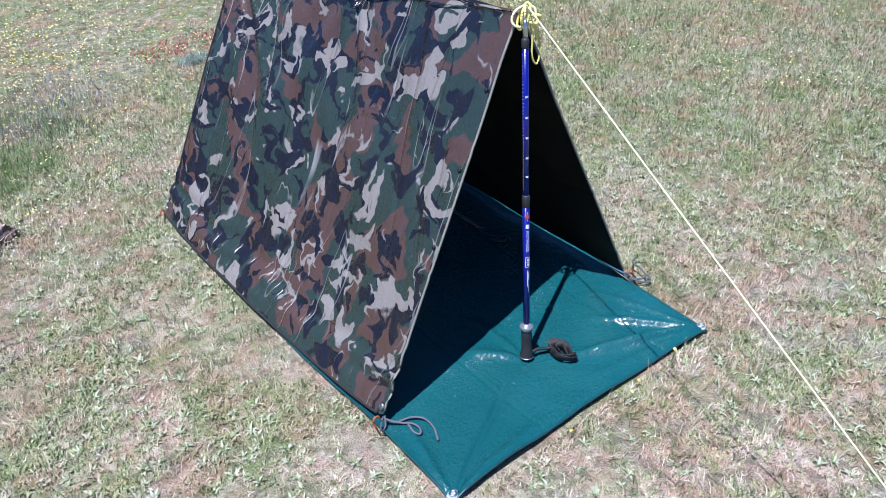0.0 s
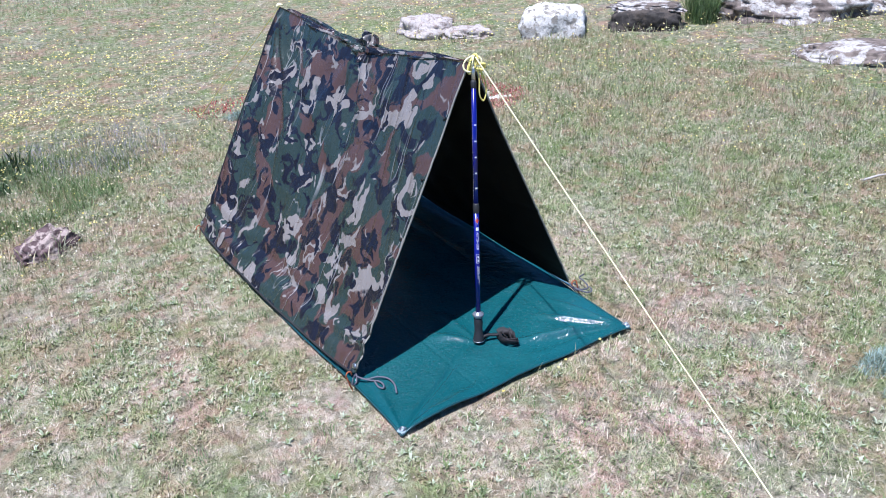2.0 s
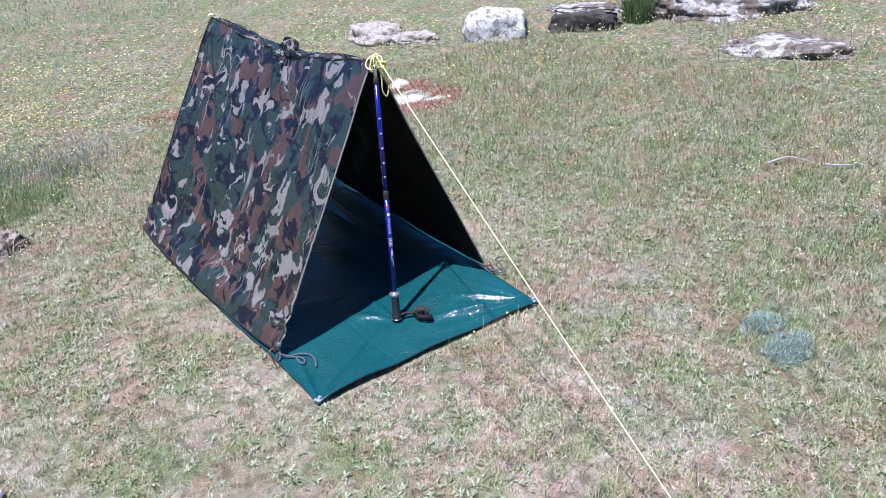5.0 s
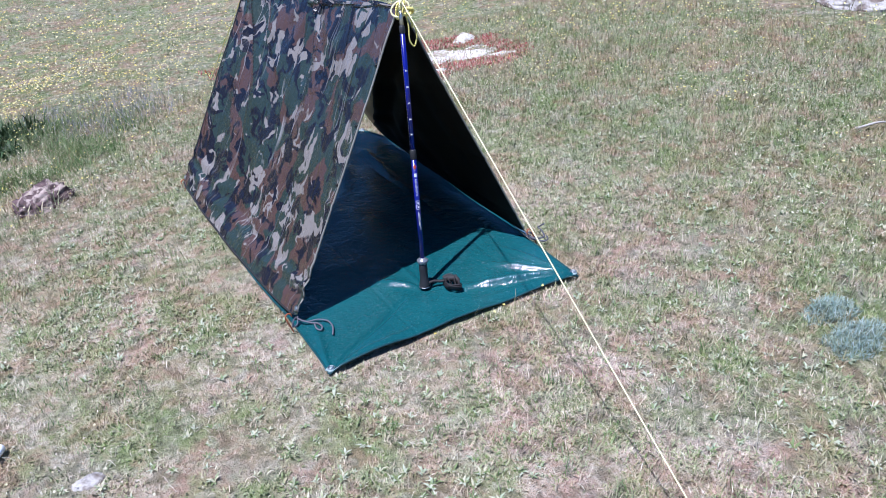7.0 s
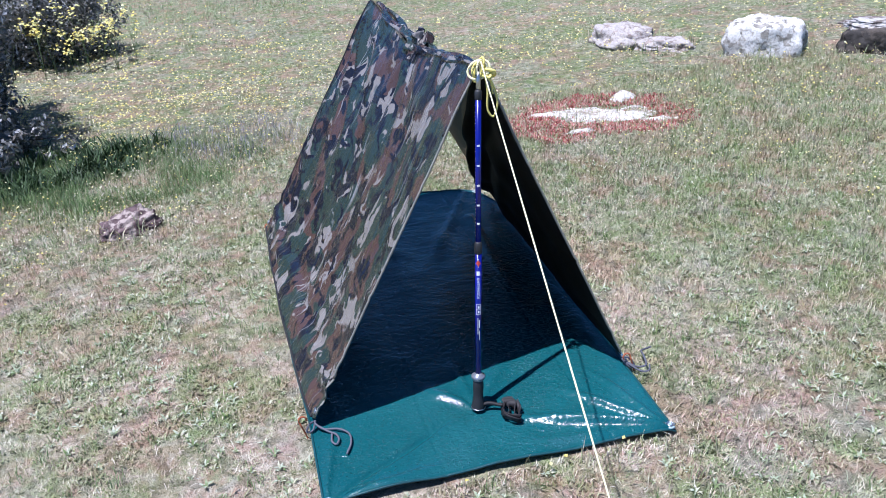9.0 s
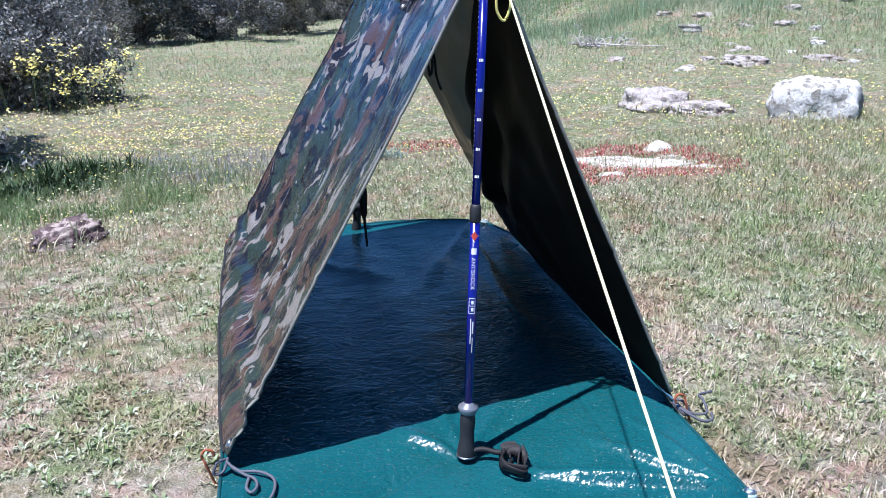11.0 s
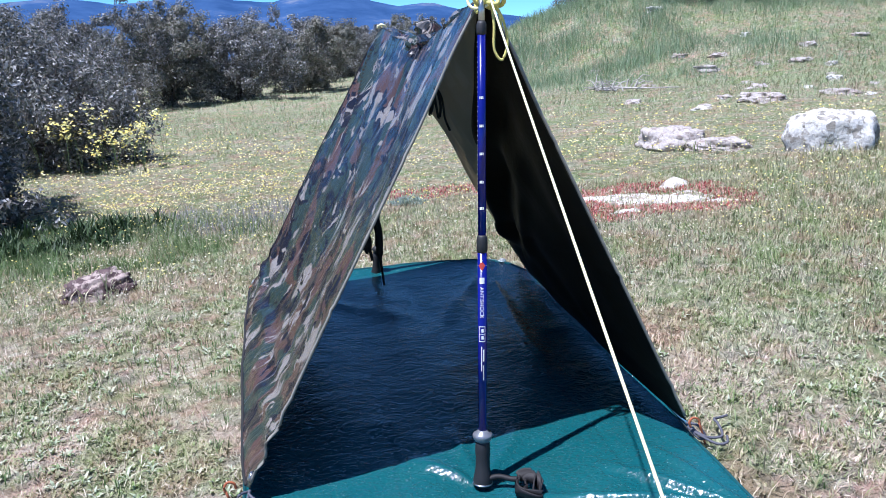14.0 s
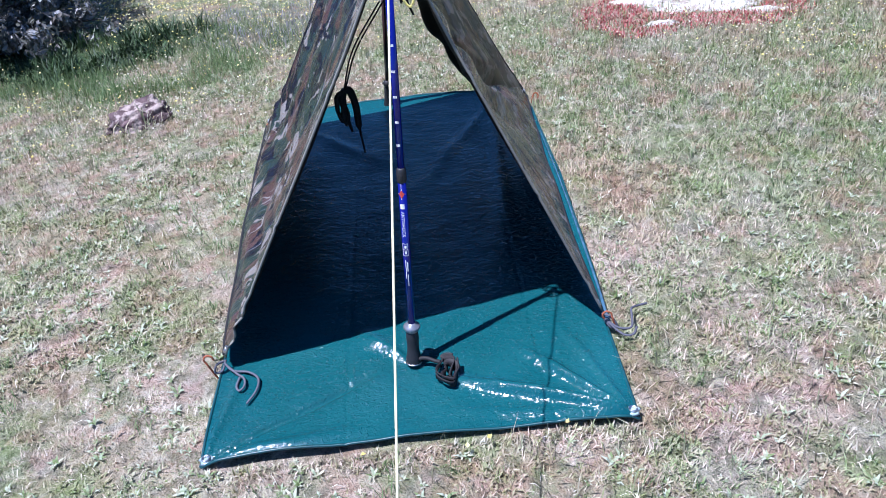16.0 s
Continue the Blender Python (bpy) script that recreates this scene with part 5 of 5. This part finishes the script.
# lusher growth in front of the oak scrub
p = scatter(330000, -3.2, -0.3, 1.5, 4.2, lambda x, y: np.clip(1.25 - np.hypot((x + 1.45) * 1.15, (y - 2.5) * 2.0), 0, 1) * np.clip(0.1 + 2.2 * (vnoise(x, y, 5.5, 37) - 0.25), 0.05, 1.2))
n = len(p)
blades("lush_grass", "lush green grass at the edge of the scrub", p, rng.uniform(0.03, 0.10, n), rng.uniform(0.0025, 0.0055, n), rng.uniform(0.3, 1.35, n), LUSH, fine=True)
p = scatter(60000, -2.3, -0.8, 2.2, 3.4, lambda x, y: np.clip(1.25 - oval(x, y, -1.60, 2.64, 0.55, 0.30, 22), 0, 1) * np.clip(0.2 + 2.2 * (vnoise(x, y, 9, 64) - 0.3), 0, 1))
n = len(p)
blades("tall_herbs", "tall dark green herbs, coloured darker still for the shade of the scrub", p, rng.uniform(0.03, 0.13, n) * (0.5 + vnoise(p[:, 0], p[:, 1], 7, 65)), rng.uniform(0.006, 0.013, n), rng.uniform(0.3, 1.4, n), SHADE, "herbs")
p = scatter(15000, -1.6, -0.1, 2.3, 3.6, lambda x, y: np.clip(1.1 - np.hypot((x + 0.75) * 1.7, (y - 2.9) * 2.2), 0, 1) * vnoise(x, y, 3.5, 38))
n = len(p)
blades("lavender", "greyish lavender sprigs at the edge of the scrub", p, rng.uniform(0.03, 0.09, n), rng.uniform(0.0018, 0.004, n), rng.uniform(0.1, 1.0, n), LAVENDER, "herbs")


def petals(name, label, centres, size, mat):
    """Small four-petalled flowers, each a tilted cup folded across the middle."""
    n = len(centres)
    up = np.column_stack([rng.normal(0, 0.35, n), rng.normal(-0.2, 0.35, n), np.ones(n)])
    up /= np.linalg.norm(up, axis=1)[:, None]
    a = np.cross(up, [0.0, 1.0, 0.2])
    a /= np.linalg.norm(a, axis=1)[:, None]
    b = np.cross(up, a)
    ang = np.linspace(0, 2 * np.pi, 4, endpoint=False)
    turn = rng.uniform(0, 6.28, n)[:, None] + ang[None]
    ring = centres[:, None] + size[:, None, None] * (np.cos(turn)[..., None] * a[:, None] + np.sin(turn)[..., None] * b[:, None] + 0.25 * up[:, None])
    ring[:, ::2] += (0.35 * size[:, None] * up)[:, None]
    v = ring.reshape(-1, 3)
    o = np.arange(n)[:, None] * 4
    f = np.concatenate([o + np.array([[0, 1, 3]]), o + np.array([[1, 2, 3]])], 1).reshape(-1, 3)
    return tagged(piece(name, mesh_of(name, v, f, mat, smooth=False)), label, "wildflowers", "", "stuff")


def flowering(x, y):
    band = np.exp(-((np.hypot(x + 0.6, y + 1.5) - 5.8) / 2.8) ** 2) * np.clip((1.2 - x) / 2.2, 0.5, 1) * 0.38
    bed = np.exp(-((x + 0.85) / 0.95) ** 2 - ((y - 3.7) / 0.95) ** 2)
    return np.clip(band * 1.3 + bed * 0.30, 0, 1) * (0.06 + 1.5 * (0.5 * vnoise(x, y, 3.2, 39) + 0.5 * vnoise(x, y, 11.0, 56)) ** 3) * (1 - crop_field(x, y)) * (1 - np.exp(-((x + 1.5) / 0.9) ** 2 - ((y - 2.4) / 0.55) ** 2)) * np.clip(np.hypot(x - 0.1, y - 0.3) - 1.5, 0, 1)


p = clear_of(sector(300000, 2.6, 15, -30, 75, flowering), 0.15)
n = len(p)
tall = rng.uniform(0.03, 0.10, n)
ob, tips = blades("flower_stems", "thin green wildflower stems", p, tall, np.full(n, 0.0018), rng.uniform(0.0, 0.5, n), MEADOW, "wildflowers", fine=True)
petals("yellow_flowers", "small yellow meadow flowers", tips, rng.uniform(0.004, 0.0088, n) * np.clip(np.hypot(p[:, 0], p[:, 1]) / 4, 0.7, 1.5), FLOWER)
p = clear_of(scatter(60000, -2.2, 5.2, -0.8, 5.5, lambda x, y: np.clip(np.hypot(x - 0.1, y - 0.3) - 1.2, 0, 0.6) * np.clip(1.6 * vnoise(x, y, 2.1, 55) - 0.35, 0.06, 1) * (1 - crop_field(x, y))), 0.1)
n = len(p)
lift = height(p[:, 0], p[:, 1]) + rng.uniform(0.010, 0.040, n)
petals("cream_flowers", "tiny cream meadow flowers and seed heads", np.column_stack([p, lift]), rng.uniform(0.0022, 0.0055, n), CREAM)
p = np.array([[-0.12, -0.283], [0.10, -0.292], [0.16, -0.278], [-0.02, -0.30], [0.31, -0.27]])
ob, tips = blades("flower_stems", "thin green wildflower stems", p, np.full(5, 0.035), np.full(5, 0.002), rng.uniform(0, 0.4, 5), LUSH, "wildflowers")
petals("yellow_flowers", "tiny yellow flowers by the hem of the groundsheet", tips, np.full(5, 0.006), FLOWER)

# tall yellow mustard in front of the scrub, each a plant of its own
for i in range(13):
    a = i / 12
    x, y = -2.30 + 0.85 * a + rng.normal(0, 0.06), 5.55 - 0.1 * a + rng.normal(0, 0.14)
    h = rng.uniform(0.26, 0.66)
    z = float(height(x, y))
    e = thing("mustard_plant", "tall wild mustard with clusters of yellow flowers", "wildflower", pose(x, y, z), "wild mustard")
    for s in range(6 if i % 3 else 4):
        az, ln = rng.uniform(0, 6.28), rng.uniform(0.04, 0.17)
        top = np.array([ln * math.cos(az), ln * math.sin(az), h * rng.uniform(0.55, 1.0)])
        v, f = tube(spline([(0, 0, 0), top * np.array([0.25, 0.25, 0.5]), top], 8), np.linspace(0.0014, 0.0008, 8), 4)
        stem = piece("stem", mesh_of("stem", v, f, LUSH), e)
        ob = petals("flower_head", "cluster of yellow petals", np.array([top + rng.normal(0, 0.024, 3) for _ in range(9)]), rng.uniform(0.009, 0.017, 9), MUSTARD)
        ob.parent = stem
        del ob["category"]

# red stonecrop round the bare bedrock
p = scatter(120000, 0.0, 2.15, 1.7, 3.5, crop_field)
keep = np.ones(len(p), bool)
for x, y, a, b, turn in ROCK_BARE:
    keep &= (oval(p[:, 0], p[:, 1], x, y, a, b, turn) > 0.85) | (rng.uniform(0, 1, len(p)) < 0.05)
p = p[keep]
n = len(p)
blades("stonecrop", "mat of red stonecrop", p, rng.uniform(0.010, 0.030, n), rng.uniform(0.005, 0.010, n), rng.uniform(0.2, 1.2, n), SEDUM, "succulent mat")


def cushion(x, y, r, n, seed):
    """A low blue-grey cushion plant of fine upright leaves."""
    g = np.random.default_rng(seed)
    a, d = g.uniform(0, 2 * np.pi, n), np.sqrt(g.uniform(0, 1, n)) * r
    d = d * (0.75 + 0.5 * vnoise(np.cos(a) * 2, np.sin(a) * 2, 1.3, seed))
    lx, ly = d * np.cos(a) * 1.25, d * np.sin(a) * 0.8
    base = np.column_stack([x + lx, y + ly])
    dome = 0.028 * np.clip(1 - (d / r) ** 2, 0, 1) * (0.4 + 1.2 * vnoise(lx, ly, 40, seed))
    ob, _ = blades("cushion_plant", "blue-grey feathery cushion plant in the turf", base, g.uniform(0.014, 0.04, n), g.uniform(0.0014, 0.003, n), g.uniform(0.3, 1.4, n), SILVER, "plant", height(base[:, 0], base[:, 1]) + dome * g.uniform(0.3, 1, n), "")
    return tagged(ob, group="cushion plants")


cushion(0.985, -0.90, 0.070, 1300, 51)
cushion(0.915, -1.045, 0.088, 1700, 52)
cushion(0.30, 2.98, 0.085, 1500, 53)


# ---- oak scrub ----
def oak(x, y, lobes, leaves, size, mat, seed, label, category="shrub", tight=0.11, share=130):
    """Tapered forking limbs and a crown of many small leaves gathered in clumps; lobes: (dx, dy, z, rx, ry, rz)."""
    g = np.random.default_rng(seed)
    e = thing("oak_shrub" if category == "shrub" else "oak_tree", label, category, pose(x, y, float(height(x, y)) - 0.03), "holm oaks")
    vs, fs, off = [], [], 0
    for lx, ly, lz, rx, ry, rz in lobes:
        for s in range(5):
            tip = np.array([lx, ly, lz]) + np.clip(g.normal(0, 0.4, 3), -0.7, 0.7) * np.array([rx, ry, rz])
            tip[2] = max(tip[2], 0.12)
            start = g.normal(0, 0.05, 3) * np.array([1, 1, 0])
            mid = start * 0.4 + tip * 0.5 + g.normal(0, 0.08, 3) * rx
            v, f = tube(spline([start, mid, tip], 9), np.linspace(0.035, 0.006, 9) * (0.5 + rz if category == "shrub" else 0.75), 6)
            vs.append(v)
            fs += [q + off for q in f]
            off += len(v)
    piece("trunk", mesh_of("trunk", np.concatenate(vs), fs, BARK), e, "grey-brown forking trunk")
    pts, nrm = [], []
    total = sum(r[3] * r[4] for r in lobes)
    for lx, ly, lz, rx, ry, rz in lobes:
        m = int(leaves * rx * ry / total)
        clumps = max(12, m // share)
        d = g.normal(0, 1, (clumps, 3))
        d /= np.linalg.norm(d, axis=1)[:, None]
        rad = g.uniform(0.62, 1.04, clumps) ** 0.6
        rad *= 1 + 0.28 * (vnoise(d[:, 0] * 2 + seed, d[:, 2] * 2 + d[:, 1], 1.5, seed % 7) - 0.5) * 2
        cc = np.array([lx, ly, lz]) + d * rad[:, None] * np.array([rx, ry, rz])
        which = g.integers(0, clumps, m)
        spread = tight * (rx + rz) * 0.5 + 0.015
        pp = cc[which] + np.clip(g.normal(0, 1, (m, 3)), -1.7, 1.7) * spread * g.uniform(0.5, 1.2, clumps)[which][:, None]
        pts.append(pp)
        nrm.append((pp - cc[which]) / spread * 0.9 + d[which] * 0.4 + g.normal(0, 0.6, (m, 3)) + np.array([0, 0, 0.2]))
    c, nn = np.concatenate(pts), np.concatenate(nrm)
    ok = c[:, 2] > 0.03
    c, nn = c[ok], nn[ok]
    n = len(c)
    nn /= np.linalg.norm(nn, axis=1)[:, None]
    a = np.cross(nn, g.normal(0, 1, (n, 3)))
    a /= np.linalg.norm(a, axis=1)[:, None]
    b = np.cross(nn, a)
    L = (size * g.uniform(0.6, 1.4, n))[:, None]
    v = np.stack([c - a * L, c + b * L * 0.45 + nn * L * 0.12, c + a * L, c - b * L * 0.45 + nn * L * 0.12], 1).reshape(-1, 3)
    o = np.arange(n)[:, None] * 4
    f = np.concatenate([o + np.array([[0, 1, 2]]), o + np.array([[0, 2, 3]])], 1).reshape(-1, 3)
    piece("crown", mesh_of("crown", v, f, mat, smooth=False), e, "dense crown of small dark leaves")
    return e


oak(-2.62, 3.4, [(0, 0, 0.75, 0.70, 0.75, 0.58), (0.45, -0.45, 0.50, 0.34, 0.40, 0.38), (0.42, 0.35, 0.50, 0.38, 0.42, 0.40), (-0.65, 0.3, 0.95, 0.75, 0.7, 0.62), (0.30, -0.1, 1.0, 0.45, 0.6, 0.34), (0.1, 0.85, 0.55, 0.5, 0.4, 0.45), (-0.3, -0.6, 0.45, 0.6, 0.45, 0.42), (0.42, -0.80, 0.36, 0.28, 0.28, 0.34), (0.62, -0.30, 0.30, 0.22, 0.4, 0.28), (0.72, -0.62, 0.20, 0.26, 0.24, 0.20), (0.45, -0.86, 0.18, 0.28, 0.20, 0.18), (0.95, -0.50, 0.10, 0.20, 0.16, 0.10)], 76000, 0.018, OAK, 61, "dense holm oak shrub with small grey-green leaves")
oak(-2.38, 6.3, [(0, 0, 0.60, 0.62, 0.6, 0.50), (0.44, -0.1, 0.36, 0.40, 0.45, 0.34), (-0.62, 0.1, 0.95, 0.72, 0.6, 0.62), (-0.1, -0.35, 0.42, 0.6, 0.4, 0.38)], 36000, 0.018, OAK, 62, "rounded holm oak shrub behind yellow wildflowers")
far_oaks = ((-4.4, 14.6, 1.5, 2.1, 0), (-2.7, 15.6, 1.4, 2.0, 1), (-1.3, 16.2, 1.3, 1.85, 0), (-0.2, 19.0, 1.3, 1.9, 1), (0.3, 24.5, 1.4, 1.95, 0), (1.9, 29.0, 1.8, 2.0, 0), (3.6, 35.0, 2.2, 2.2, 1), (-7.5, 20.0, 2.4, 2.6, 0), (-4.5, 22.0, 2.2, 2.5, 1), (-1.9, 25.0, 2.0, 2.4, 0), (6.5, 44.0, 2.6, 2.4, 0), (-3.6, 11.4, 1.0, 1.5, 0))
for i, (x, y, r, h, rust) in enumerate(far_oaks):
    g = np.random.default_rng(90 + i)
    lobes = [(g.normal(0, 0.45) * r, g.normal(0, 0.3) * r, h * g.uniform(0.45, 0.62), r * g.uniform(0.45, 0.65), r * 0.55, h * g.uniform(0.36, 0.46)) for _ in range(4)] + [(0, -0.2 * r, h * 0.35, r * 0.8, r * 0.6, h * 0.36)]
    oak(x, y, lobes, 40000 if i < 7 or i == 11 else 18000, 0.017 + 0.0006 * y, OAK_RUST if rust else OAK, 120 + i, "rounded holm oak in a dark belt behind the meadow", "tree", 0.10, 190)
for i, (x, y, r, h) in enumerate(((6.35, 16.0, 0.62, 1.5), (8.25, 13.9, 1.0, 1.75), (9.35, 13.2, 1.15, 1.8), (10.5, 12.3, 1.1, 1.75), (11.7, 11.7, 1.2, 1.8))):
    g = np.random.default_rng(150 + i)
    lobes = [(g.normal(0, 0.4) * r, g.normal(0, 0.3) * r, h * g.uniform(0.30, 0.58), r * g.uniform(0.5, 0.65), r * 0.5, h * g.uniform(0.36, 0.46)) for _ in range(5)] + [(0, 0, h * 0.28, r * 0.85, r * 0.5, h * 0.3)]
    oak(x, y, lobes, 30000 if i else 10000, 0.022, OAK_RUST if i in (1, 2) else OAK, 170 + i, "dark holm oak on the crest of the knoll", "tree", 0.13, 110)

# ---- small loose things ----
branch = thing("dead_branch", "bleached dead branch with tangled twigs lying on the knoll", "branch")


def limb(points, r0, parent):
    return rope("limb", [(x, y, float(height(x, y)) + 0.025 + z) for x, y, z in points], np.linspace(r0, r0 * 0.35, 16), DEADWOOD, parent, n=16, sides=5)


limb([(3.98, 9.3, 0), (4.10, 8.95, 0.05), (4.24, 8.6, 0.02), (4.50, 7.85, 0.02)], 0.020, branch)
for i in range(34):
    a = rng.uniform(0, 1) ** 1.5
    x, y = 3.98 + 0.28 * a + rng.normal(0, 0.05), 9.3 - 0.72 * a + rng.normal(0, 0.07)
    az, ln, up = rng.uniform(0, 6.28), rng.uniform(0.10, 0.30), rng.uniform(0.02, 0.16)
    dx, dy = ln * math.cos(az), ln * math.sin(az)
    limb([(x, y, 0.01), (x + dx * 0.5, y + dy * 0.5 + rng.normal(0, 0.03), up), (x + dx, y + dy, up * rng.uniform(0.4, 1.3))], rng.uniform(0.008, 0.014), branch)
for pts in ([(2.20, -0.10, 0.02), (2.30, -0.16, 0.04), (2.36, -0.24, 0.02)], [(2.36, -0.32, 0.03), (2.40, -0.38, 0.03), (2.52, -0.44, 0.02)]):
    v, f = tube(spline([(x, y, float(height(x, y)) + z) for x, y, z in pts], 16), np.linspace(0.006, 0.003, 16), 6)
    tagged(piece("twig", mesh_of("twig", v, f, DEADWOOD)), "bleached curved twig on the turf", "twig", "twigs")

stake = thing("marker_stake", "white wooden stake with turquoise and red bands lying on the turf", "stake", look((-1.38, -0.025, 0.022), (-1.50, -0.215, 0.022)))
TEAL = speckled("turquoise_paint", (0.02, 0.42, 0.42), 0.2, 0.5)
for nm, z0, z1, r, mt in (("tip", 0.0, 0.075, 0.013, WHITE), ("band", 0.075, 0.16, 0.0128, TEAL), ("shaft", 0.16, 0.42, 0.0125, WHITE)):
    lathe(nm, [(r * 0.8, -z0), (r, -z0 - 0.003), (r, -z1)], mt, stake)
bm = bmesh.new()
bmesh.ops.create_cube(bm, size=1)
bmesh.ops.transform(bm, matrix=pose(0.0, -0.010, -0.17) @ Matrix.Diagonal((0.012, 0.010, 0.18, 1)), verts=bm.verts)
bmesh.ops.bevel(bm, geom=bm.edges[:], offset=0.002, segments=1)
part("stripe", bm, RED, stake, "red painted stripe")
